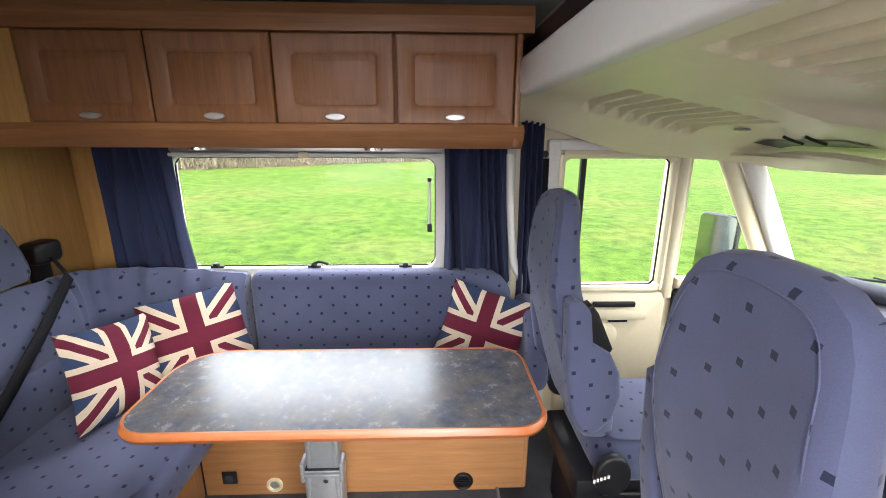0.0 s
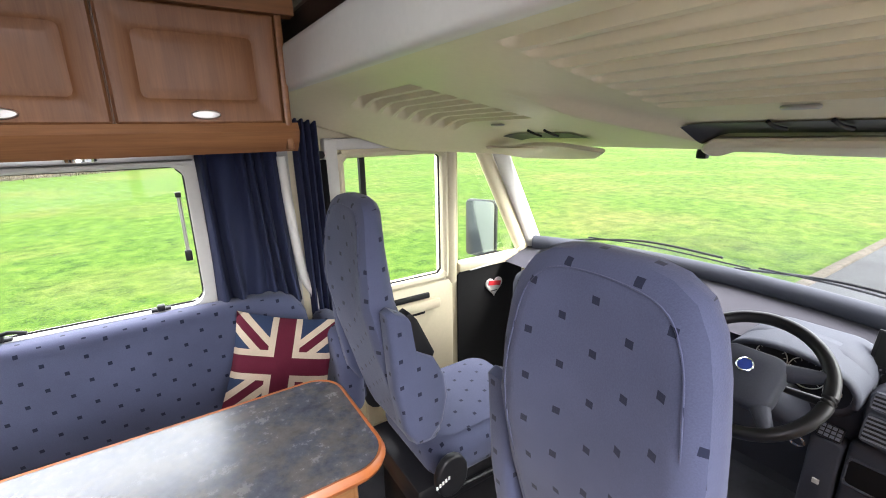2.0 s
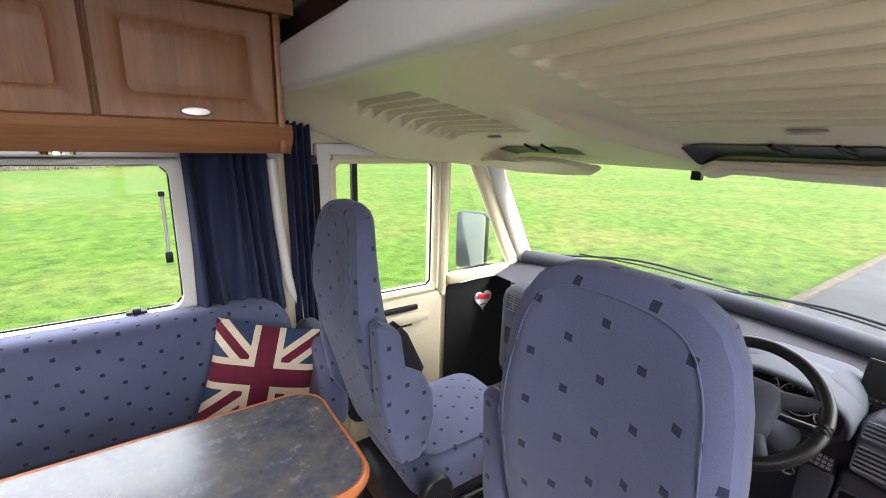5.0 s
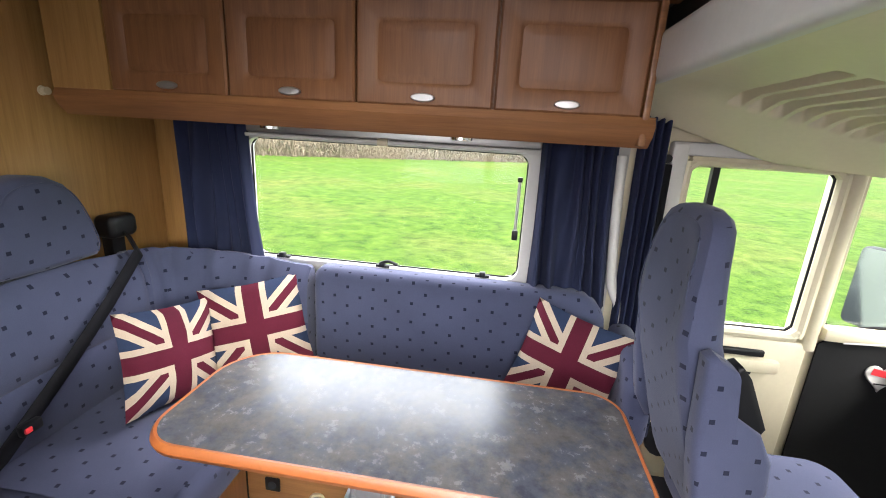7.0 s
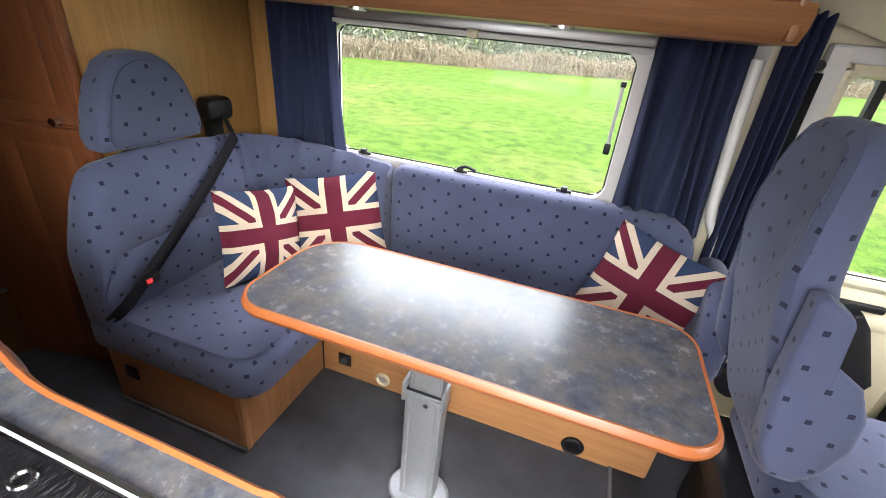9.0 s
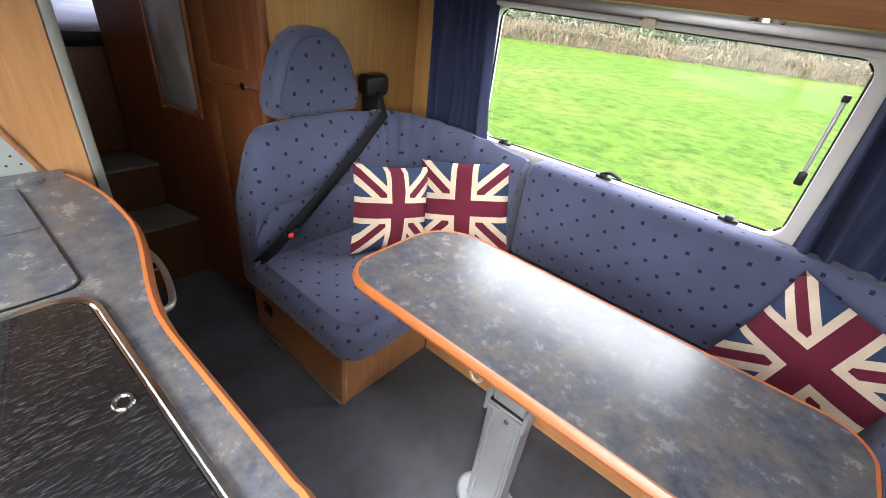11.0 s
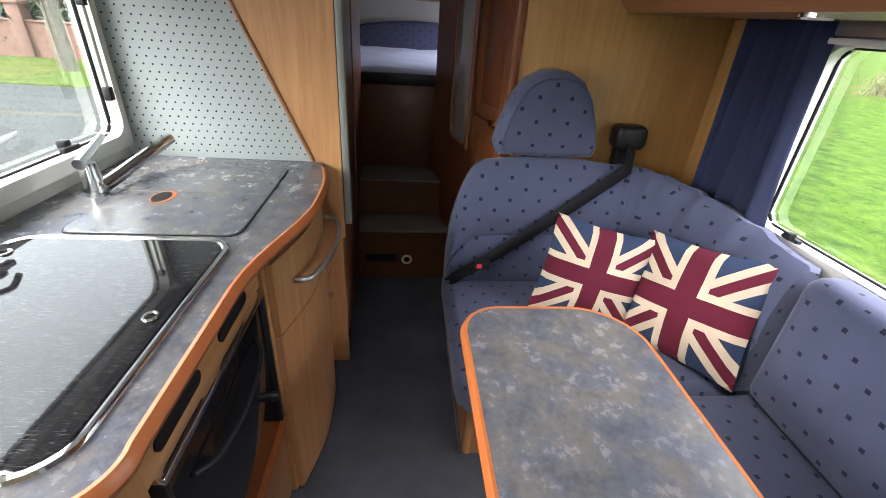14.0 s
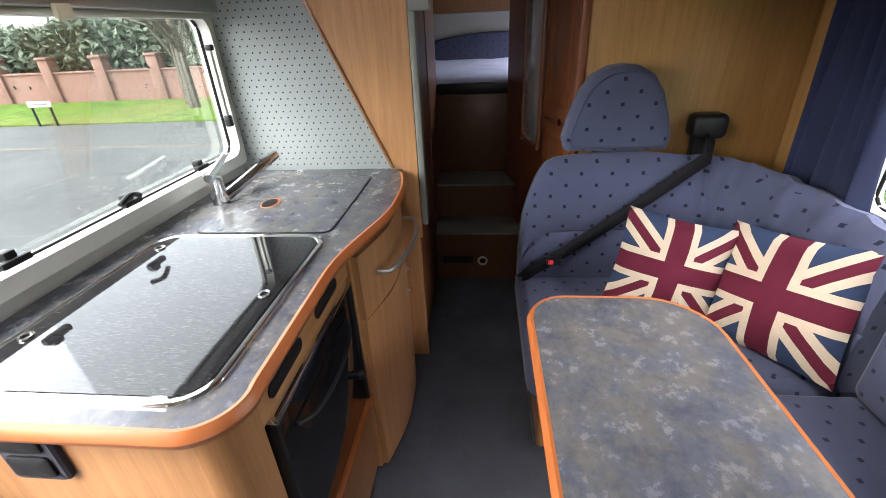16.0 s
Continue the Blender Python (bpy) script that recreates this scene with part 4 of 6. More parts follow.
def back_top(s):
    if s < 0.10:
        return 0.62 + 0.36 * math.sin(radians(90 * s / 0.10)) ** 0.6
    if s < 0.5:
        return 0.985 + 0.02 * math.sin(radians(180 * (s - 0.1) / 0.4))
    t = (s - 0.5) / 0.5
    return 0.985 - 0.085 * t * t


bm = bmesh.new()
cols = []
for k, (x, y) in enumerate(path_pts):
    s = k / 96
    a, b = path_pts[max(k - 1, 0)], path_pts[min(k + 1, 96)]
    tx, ty = b[0] - a[0], b[1] - a[1]
    q = math.hypot(tx, ty)
    nx, ny = ty / q, -tx / q
    top, ring = back_top(s), []
    pleat = (0.010 * math.sin(s * 88) + 0.006 * math.sin(s * 143 + 1) if s > 0.45 else 0.0) * min(1, (s - 0.45) * 8)
    for h, o in ((0.45, -0.09), (0.45, 0.02), (0.50, 0.045), (0.60, 0.052), (0.685, 0.046), (0.70, 0.036), (0.715, 0.047), (0.80, 0.05), (0.9, 0.04), (0.96, 0.02), (1.0, -0.02), (0.99, -0.06), (0.9, -0.09)):
        z = 0.45 + (top - 0.45) * ((h - 0.45) / 0.55)
        d = (o + pleat * max(0, (h - 0.7) * 3)) * (0.75 if k in (0, 96) else 1)
        ring.append(bm.verts.new((x + nx * d, y + ny * d, z)))
    cols.append(ring)
for a, b in zip(cols, cols[1:]):
    for k in range(13):
        bm.faces.new((a[k], a[(k + 1) % 13], b[(k + 1) % 13], b[k]))
bm.faces.new(cols[0])
bm.faces.new(cols[-1][::-1])
tagged(part("corner_back_cushion", bm, M_FABRIC), "blue back cushion with dark squares curving round the corner", "cushion", "bench cushions")
hr = [(1.115, 1.012), (1.295, 1.006), (1.475, 1.012), (1.487, 1.05), (1.468, 1.13), (1.435, 1.22), (1.395, 1.275), (1.345, 1.302), (1.295, 1.308), (1.245, 1.302), (1.195, 1.275), (1.155, 1.22), (1.122, 1.13), (1.103, 1.05)]
hd = thing("headrest", (-1.6, 1.295, 1.0), "blue headrest with dark squares on the end seat", "headrest")
part("pad", slab(hr, dome_profile(0.13, 0.035, 0.015, 0.1), Matrix.Translation((-1.645, 0, 0)) @ YZ), M_FABRIC, hd)
part("seam", tube([(-1.512, y, z) for y, z in shrunk(hr, 0.02)[2:] + shrunk(hr, 0.02)[:1]], 0.002, 6), M_FABRIC, hd, "sewn seam")
part("post", box(-1.64, -1.60, 1.23, 1.36, 0.93, 1.02, 0.008), M_BLACK, hd)
hk = thing("coat_hook", (PX, 1.49, 1.565), "small round pale coat hook on the partition", "hook")
part("knob", rod((PX, 1.49, 1.565), (PX + 0.022, 1.49, 1.565), 0.010, 0.013), M_CREAM, hk)
part("rose", rod((PX, 1.49, 1.565), (PX + 0.004, 1.49, 1.565), 0.016, 0.015), M_CREAM, hk)

belt = thing("seat_belt", (-1.60, 1.60, 1.0), "black three-point seat belt lying across the end seat", "seat belt")
part("reel_cover", slab(rounded(1.575, 1.70, 1.035, 1.125, 0.025), round_profile(0.085, 0.02), Matrix.Translation((-1.655, 0, 0)) @ YZ), M_BLACK, belt)
part("bracket", box(-1.65, -1.60, 1.60, 1.66, 0.93, 1.04, 0.008), M_BLACK, belt)


def strap(points, width, turn):
    """A flat band along points."""
    bm = bmesh.new()
    prev = None
    for p in points:
        p = Vector(p)
        row = [bm.verts.new(p + Vector(turn) * width / 2), bm.verts.new(p - Vector(turn) * width / 2)]
        if prev:
            bm.faces.new((prev[0], prev[1], row[1], row[0]))
        prev = row
    return bm


ob = part("webbing", strap([(-1.575, 1.645, 1.05), (-1.50, 1.61, 0.985), (-1.465, 1.42, 0.85), (-1.455, 1.24, 0.71), (-1.45, 1.09, 0.60), (-1.44, 1.0, 0.545), (-1.5, 0.965, 0.47)], 0.05, (0, 0.7, -0.7)), M_BELT, belt)
ob.modifiers.new("band", "SOLIDIFY").thickness = 0.003
part("buckle", box(-1.455, -1.43, 1.06, 1.12, 0.575, 0.61, 0.006), M_BLACK, belt)
part("release_button", box(-1.445, -1.424, 1.065, 1.085, 0.585, 0.602, 0.003), M_RED_BTN, belt, "red release button")


def cushion(at, rx, ry, rz, size, label):
    """A square scatter cushion, pinched at its corners."""
    def side(sgn):
        def f(u, v):
            a, b = 2 * u - 1, 2 * v - 1
            t = max(0.0, (1 - a * a) * (1 - b * b)) ** 0.42
            pinch = 1 - 0.07 * ((1 - a * a) + (1 - b * b) - (1 - a * a) * (1 - b * b))
            wr = 0.007 * noise.noise((3 * a + at[0] * 9, 3 * b, sgn))
            return (0.2 * a * pinch, sgn * (0.058 * t) + wr * t, 0.2 * b * pinch)
        return f
    bm = sheet(18, 18, side(-1))
    sheet(18, 18, side(1), bm)
    bmesh.ops.remove_doubles(bm, verts=bm.verts, dist=0.0008)
    ob = part("scatter_cushion", bm, M_FLAG)
    ob.matrix_world = pose(*at, rx, ry, rz) @ Matrix.Diagonal((size, 1, size, 1))
    return tagged(ob, label, "cushion", "flag cushions")


cushion((-1.27, 1.455, 0.66), -16, 9, 74, 0.92, "navy, red and cream flag cushion leaning on the end seat")
cushion((-1.08, 1.71, 0.67), -20, -8, 30, 1.0, "navy, red and cream flag cushion leaning in the sofa corner")
cushion((0.185, 1.70, 0.685), -22, 13, -18, 0.95, "navy, red and cream flag cushion leaning in the window seat corner")

# ---- table ----
TT = 0.766
to = rounded(-0.935, 0.29, 0.925, 1.395, (0.11, 0.10, 0.10, 0.17), 8)
tb = thing("table", (-0.45, 1.15, 0), "mottled grey dining table with orange-brown edge on a steel leg", "table")
part("tabletop", slab(inset(to, 0.012), [(0, -0.028), (0, 0.0)], Matrix.Translation((0, 0, TT)), star=False), M_LAM, tb, smooth=False)
lip = bmesh.new()
rings = [[lip.verts.new((x, y, TT + h)) for x, y in inset(to, d)] for d, h in prof]
for a, b in zip(rings, rings[1:]):
    for k in range(len(to)):
        lip.faces.new((a[k], a[(k + 1) % len(to)], b[(k + 1) % len(to)], b[k]))
part("edge_band", lip, M_EDGE, tb, "orange-brown rounded edge band")
TLX, TLY = -0.40, 1.12
part("upper_leg", box(TLX - 0.053, TLX + 0.053, TLY - 0.027, TLY + 0.027, 0.42, TT - 0.03, 0.006), M_STEEL, tb, "zinc-plated steel upper leg")
part("lower_leg", box(TLX - 0.06, TLX + 0.06, TLY - 0.034, TLY + 0.034, 0.012, 0.50, 0.006), M_STEEL, tb, "zinc-plated steel lower leg")
part("foot_plate", slab([(TLX + 0.11 * math.cos(radians(a)), TLY + 0.08 * math.sin(radians(a))) for a in range(0, 360, 15)], [(0, 0), (0, 0.008), (0.006, 0.013)]), M_STEEL, tb)
for z in (0.46, 0.64):
    part("bolt", rod((TLX + 0.01, TLY - 0.03, z), (TLX + 0.01, TLY - 0.04, z), 0.009, 0.008, 8), M_CHROME, tb)
for sx in (-1, 1):
    part("hinge_ear", box(TLX + sx * 0.062 - 0.006, TLX + sx * 0.062 + 0.006, TLY - 0.045, TLY + 0.01, 0.46, 0.53, 0.003), M_STEEL, tb)
part("joint_gap", box(TLX - 0.0605, TLX + 0.0605, TLY - 0.0345, TLY + 0.0345, 0.497, 0.501), M_BLACK, tb, smooth=False)
for sx in (-1, 1):
    part("leg_flange", box(TLX + sx * 0.047 - 0.007, TLX + sx * 0.047 + 0.007, TLY - 0.041, TLY - 0.03, 0.03, 0.49, 0.003), M_STEEL, tb)
    part("upper_flange", box(TLX + sx * 0.041 - 0.006, TLX + sx * 0.041 + 0.006, TLY - 0.034, TLY - 0.024, 0.51, TT - 0.045, 0.003), M_STEEL, tb)
part("joint_lip", box(TLX - 0.064, TLX + 0.064, TLY - 0.044, TLY + 0.036, 0.478, 0.49, 0.004), M_STEEL, tb)
part("foot_ring", tube([(TLX + 0.105 * math.cos(a), TLY + 0.078 * math.sin(a), 0.008) for a in (0, 0.79, 1.57, 2.36, 3.14, 3.93, 4.71, 5.5)], 0.007, 8, closed=True), M_STEEL, tb)
part("top_bracket", box(TLX - 0.12, TLX + 0.12, TLY - 0.06, TLY + 0.06, TT - 0.042, TT - 0.029, 0.004), M_STEEL, tb)

# ---- cab: drop-down bed moulding ----
def under(x, y):
    """The moulding's underside: slopes down to the windscreen, with a console swell and grooves."""
    z = 1.716 - 0.19 * (x - 0.30)
    f = min(1, max(0, (x - 0.66) / 0.22))
    yb = 1.03 - 0.20 * min(1, max(0, (x - 0.68) / 0.55))
    z -= 0.034 * f * f * (3 - 2 * f) * math.exp(-((y - yb + 0.045) / (0.045 if y < yb - 0.045 else 0.032)) ** 2) * min(1, max(0, (1.62 - x) / 0.3))
    z -= 0.010 * f * min(1, max(0, (yb - 0.05 - y) / 0.1)) * min(1, max(0, (x - 1.2) / 0.3))
    rear = max(0, 0.42 - x) / 0.15
    z -= 0.045 * min(1.0, rear) ** 2
    left = min(1, max(0, y - 1.56) / 0.33)
    z -= left * left * (1.6 - 0.6 * left) * (0.09 + 0.055 * min(1, max(0, (x - 0.3) / 0.5)) - 0.075 * min(1, max(0, (x - 0.85) / 0.65)))
    front = max(0, x - 1.60) / 0.12
    z += 0.02 * min(1.5, front) ** 2
    for x0, pitch, count, a, b, sl in ((0.545, 0.061, 8, 1.215, 1.70, 0.04), (0.44, 0.0612, 9, 0.225, 0.725, 0.0)):
        k = round((x - sl * (y - a) - x0) / pitch)
        if 0 <= k < count:
            d = abs(x - sl * (y - a) - x0 - k * pitch) / (pitch * 0.36)
            e = min(1, max(0, (y - a) / 0.02)) * min(1, max(0, (b - y) / 0.02))
            if d < 1:
                z += 0.046 * (1 - d * d) * e
    return z


NXB, NYB = 420, 280
bm = sheet(NXB, NYB, lambda u, v: (0.275 + 1.445 * u, KIT_Y + 0.01 + 2.07 * v, under(0.275 + 1.445 * u, KIT_Y + 0.01 + 2.07 * v)))
bunk = thing("drop_down_bed", (0.9, 0.9, 1.5), "cream plastic underside of the drop-down bed over the cab", "bunk")
part("underside", bm, M_CREAM, bunk, recalc=False)
part("rear_lip", box(0.262, 0.31, KIT_Y + 0.005, 1.60, 1.675, 1.805, 0.02, 4), M_WHITE, bunk, "off-white padded rear lip")
# Black block stands for the shade in the gap below the ceiling.
part("gap_shade_block", box(0.31, 1.65, KIT_Y + 0.01, 1.72, 1.76, 1.90, 0.02), M_BLACK, bunk)
part("rail", rod((0.33, KIT_Y + 0.02, 1.90), (0.33, 1.82, 1.90), 0.012), M_SATIN, bunk, "grey metal bed rail")
for vx, vy in ((1.065, 1.478), (0.98, 0.466)):
    zz = min(under(vx, vy), under(vx + 0.035, vy) + 0.012)
    part("reading_light", tube([(vx + 0.016 * math.cos(a), vy + 0.03 * math.sin(a), zz - 0.004) for a in (0, 1.05, 2.1, 3.14, 4.2, 5.24)], 0.005, 8, closed=True), M_SATIN, bunk, "small satin metal reading light")
zz = under(1.08, 0.915)
part("screw_cap", rod((1.08, 0.915, zz - 0.012), (1.08, 0.915, zz + 0.01), 0.011), M_BLACK, bunk)
part("sensor", box(1.685, 1.715, 0.97, 1.01, 1.425, 1.462, 0.006), M_BLACK, bunk)


def visor(outline, slot, hang, arms, droop=0.0):
    """A folded visor below the bunk, following its curve, with a black sheet for the shaded slot it swings from and two
    bent arms.
    """
    cx, cy = sum(p[0] for p in outline) / len(outline), sum(p[1] for p in outline) / len(outline)
    vis = thing("sun_visor", (cx, cy, under(cx, cy)), "cream sun visor folded up below the bunk", "sun visor", "sun visors")
    x0, x1, y0, y1 = slot
    # Black sheet just under the surface paints the slot's shade; nothing is cut in.
    part("slot", sheet(12, 40, lambda u, v: (x0 + (x1 - x0) * u, y0 + (y1 - y0) * v, under(x0 + (x1 - x0) * u, y0 + (y1 - y0) * v) - 0.004)), M_BLACK, vis, "black sheet for the shade in the visor's recess", recalc=False)
    part("flap", slab(outline, [(0.01, 0), (0, 0.004), (0, 0.012), (0.006, 0.018), (0.05, 0.02)], bend=lambda x, y, h: (x, y, under(x, y) - hang - droop * max(0, x - 1.3) - h)), M_CREAM, vis)
    for x, y in arms:
        z = under(x, y)
        part("arm", tube([(x - 0.012, y + 0.006, z - 0.003), (x + 0.012, y, z - 0.014), (x + 0.05, y - 0.012, under(x + 0.05, y - 0.012) - hang - 0.006)], 0.005), M_BLACK, vis, "bent black visor arm")


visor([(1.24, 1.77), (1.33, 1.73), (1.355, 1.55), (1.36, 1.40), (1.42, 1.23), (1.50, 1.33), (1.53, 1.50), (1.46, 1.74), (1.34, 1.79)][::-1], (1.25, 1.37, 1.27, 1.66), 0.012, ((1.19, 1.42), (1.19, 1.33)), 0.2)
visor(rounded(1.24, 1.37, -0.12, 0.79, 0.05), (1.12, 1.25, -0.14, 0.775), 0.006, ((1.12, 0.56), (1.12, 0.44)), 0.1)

# ---- cab: side, door window, pillars, windscreen ----
CY = 1.975
DOORW = (0.585, 1.105, 0.80, 1.445)
wall_with_holes("cab_wall_left", "y", CY, 0.05, 0.36, 1.215, -0.04, CEIL, [DOORW], M_CREAM, "cream cab side with a window opening")
wall_with_holes("cab_wall_right", "y", KIT_Y - 0.09, 0.05, 0.9, 1.65, -0.04, CEIL, [(1.05, 1.6, 0.82, 1.44)], M_CREAM, "cream cab side with a window opening")
bm = bmesh.new()
box(1.215, 1.75, CY, CY + 0.05, -0.04, 0.83, bm=bm)
tagged(part("cab_wall_corner", bm, M_CREAM, smooth=False), "cream lower cab side", "wall", kind="structure")
dw = thing("cab_door", (0.85, CY, 0.0), "cream cab door with a window", "door")
dw["kind"] = "structure"
part("window_frame", tube([(x, CY - 0.012, z) for x, z in rounded(DOORW[0] - 0.014, DOORW[1] + 0.014, DOORW[2] - 0.014, DOORW[3] + 0.014, 0.05, 3)], 0.022, 8, closed=True), M_CREAM, dw, "cream window surround")
pn = part("pane", box(DOORW[0], DOORW[1], CY + 0.02, CY + 0.024, DOORW[2], DOORW[3]), M_GLASS, dw, smooth=False)
pn.visible_shadow = False
part("seal", tube([(x, CY + 0.01, z) for x, z in rounded(DOORW[0], DOORW[1], DOORW[2], DOORW[3], 0.04, 3)], 0.007, 8, closed=True), M_RUBBER, dw)
part("slider_bar", box(0.675, 0.70, CY + 0.005, CY + 0.03, DOORW[2], DOORW[3]), M_BLACK, dw, "black bar of the sliding pane")
part("lower_card", slab(rounded(0.62, 1.16, 0.05, 0.765, 0.03), [(0, 0), (0, 0.02), (0.012, 0.03)], Matrix.Translation((0, CY, 0)) @ XZ), M_CREAM, dw, "cream moulded door card")
part("armrest", box(0.72, 1.06, CY - 0.07, CY - 0.025, 0.63, 0.69, 0.018), M_CREAM, dw)
part("pull_slot", box(0.78, 1.0, CY - 0.05, CY - 0.028, 0.695, 0.725, 0.008), M_BLACK, dw, "black recessed pull")
part("switch_plate", box(0.87, 0.97, CY - 0.045, CY - 0.028, 0.61, 0.645, 0.006), M_BLACK, dw)
part("handle_cup", slab(rounded(0.78, 0.92, 0.48, 0.60, 0.055), [(0, 0), (0, 0.035), (0.02, 0.045)], Matrix.Translation((0, CY - 0.01, 0)) @ XZ), M_CREAM, dw)
part("frame_post", box(0.50, 0.56, CY - 0.045, CY + 0.01, 0.05, 1.52, 0.012), M_WHITE, dw, "off-white door post")
part("frame_head", box(0.50, 1.25, CY - 0.04, CY + 0.01, 1.475, 1.525, 0.012), M_WHITE, dw)


def beam(a, b, w, d, material, name, label):
    """A rounded bar of a pillar."""
    bm = rod(a, b, 0.5, 0.5, 16)
    a, b = Vector(a), Vector(b)
    m = Matrix.Translation(a) @ (b - a).to_track_quat("Z", "Y").to_matrix().to_4x4()
    inv = m.inverted()
    for v in bm.verts:
        p = inv @ v.co
        v.co = m @ Vector((p.x * w, p.y * d, p.z))
    return tagged(part(name, bm, material), label, "pillar", kind="structure")


beam((1.165, CY + 0.01, 0.74), (1.165, CY + 0.01, 1.47), 0.07, 0.09, M_CREAM, "door_pillar", "cream pillar between the cab windows")
beam((1.70, CY - 0.03, 0.80), (1.36, CY - 0.01, 1.47), 0.055, 0.09, M_CREAM, "corner_pillar", "cream inner corner pillar beside the windscreen")
beam((1.775, CY - 0.06, 0.82), (1.45, CY - 0.05, 1.46), 0.05, 0.10, M_WHITE, "windscreen_pillar", "off-white windscreen pillar")
tagged(part("quarter_sill", box(1.20, 1.72, CY - 0.04, CY + 0.03, 0.79, 0.845, 0.014), M_CREAM), "cream sill under the quarter light", "trim", kind="structure")
qp = slab([(1.20, 0.84), (1.70, 0.84), (1.37, 1.46), (1.20, 1.46)], [(0, 0), (0, 0.004)], Matrix.Translation((0, CY + 0.03, 0)) @ XZ)
qp = tagged(part("quarter_light", qp, M_GLASS, smooth=False), "fixed triangular quarter light pane", "window", kind="structure")
qp.visible_shadow = False
qs = tube([(1.212, CY + 0.02, 0.855), (1.45, CY + 0.02, 0.852), (1.66, CY + 0.02, 0.86), (1.51, CY + 0.02, 1.16), (1.355, CY + 0.02, 1.44), (1.212, CY + 0.02, 1.44), (1.212, CY + 0.02, 1.1)], 0.006, 6, closed=True)
part("quarter_seal", qs, M_RUBBER, qp)


def screen_x(y):
    """The windscreen's foot in plan."""
    t = (y - 0.9) / 1.05
    return 2.02 - 0.28 * abs(t) ** 2.2


ws = sheet(30, 6, lambda u, v: (screen_x(KIT_Y + 2.13 * u) - 0.30 * v, KIT_Y + 2.13 * u, 0.87 + 0.62 * v))
ws = tagged(part("windscreen", ws, M_GLASS), "wide curved windscreen", "windscreen", kind="structure")
ws.visible_shadow = False
tagged(part("front_wall", sheet(30, 2, lambda u, v: (screen_x(KIT_Y - 0.05 + 2.2 * u) + 0.02, KIT_Y - 0.05 + 2.2 * u, -0.04 + 0.91 * v)), M_DASH), "dark front bulkhead under the windscreen", "wall", kind="structure")
tagged(part("front_header", sheet(30, 2, lambda u, v: (screen_x(KIT_Y - 0.05 + 2.2 * u) - 0.28 - 0.1 * v, KIT_Y - 0.05 + 2.2 * u, 1.47 + 0.5 * v)), M_CREAM), "cream header above the windscreen", "wall", kind="structure")
tagged(part("cab_roof", box(0.9, 1.75, KIT_Y - 0.09, CY + 0.05, CEIL, CEIL + 0.05), M_WALL, smooth=False), "pale roof lining over the cab", "ceiling", kind="structure")

# white upright beside the sofa curtain, cab curtain, dark strap
post = tube([(0.322, 1.93, 1.46), (0.335, 1.925, 1.2), (0.36, 1.92, 0.95), (0.40, 1.915, 0.84), (0.405, 1.91, 0.6)], 0.02, 10)
tagged(part("upright_trim", post, M_WHITE), "off-white plastic upright beside the curtain", "trim", kind="structure")


def cab_drape(u, v):
    z = 0.30 + 1.66 * v
    return (0.36 + 0.10 * u + 0.02 * (1 - v), 1.90 + 0.022 * math.sin(26 * u + 1.2 * v) - 0.02 * u, z)


ob = part("curtain", sheet(40, 16, cab_drape), M_CURTAIN)
ob.modifiers.new("cloth", "SOLIDIFY").thickness = 0.003
tagged(ob, "long navy curtain gathered at the cab side", "curtain")
sb = thing("seat_belt", (0.49, 1.93, 0.9), "black cab seat belt hanging at the door post", "seat belt")
ob = part("webbing", strap([(0.475, 1.91, 1.44), (0.48, 1.905, 1.0), (0.485, 1.90, 0.5)], 0.045, (1, -0.2, 0)), M_BELT, sb)
ob.modifiers.new("band", "SOLIDIFY").thickness = 0.003
part("anchor", rod((0.475, 1.925, 1.46), (0.475, 1.895, 1.46), 0.016), M_BLACK, sb)
part("tongue", box(0.46, 0.50, 1.885, 1.90, 0.86, 0.90, 0.004), M_SATIN, sb, "metal belt tongue")


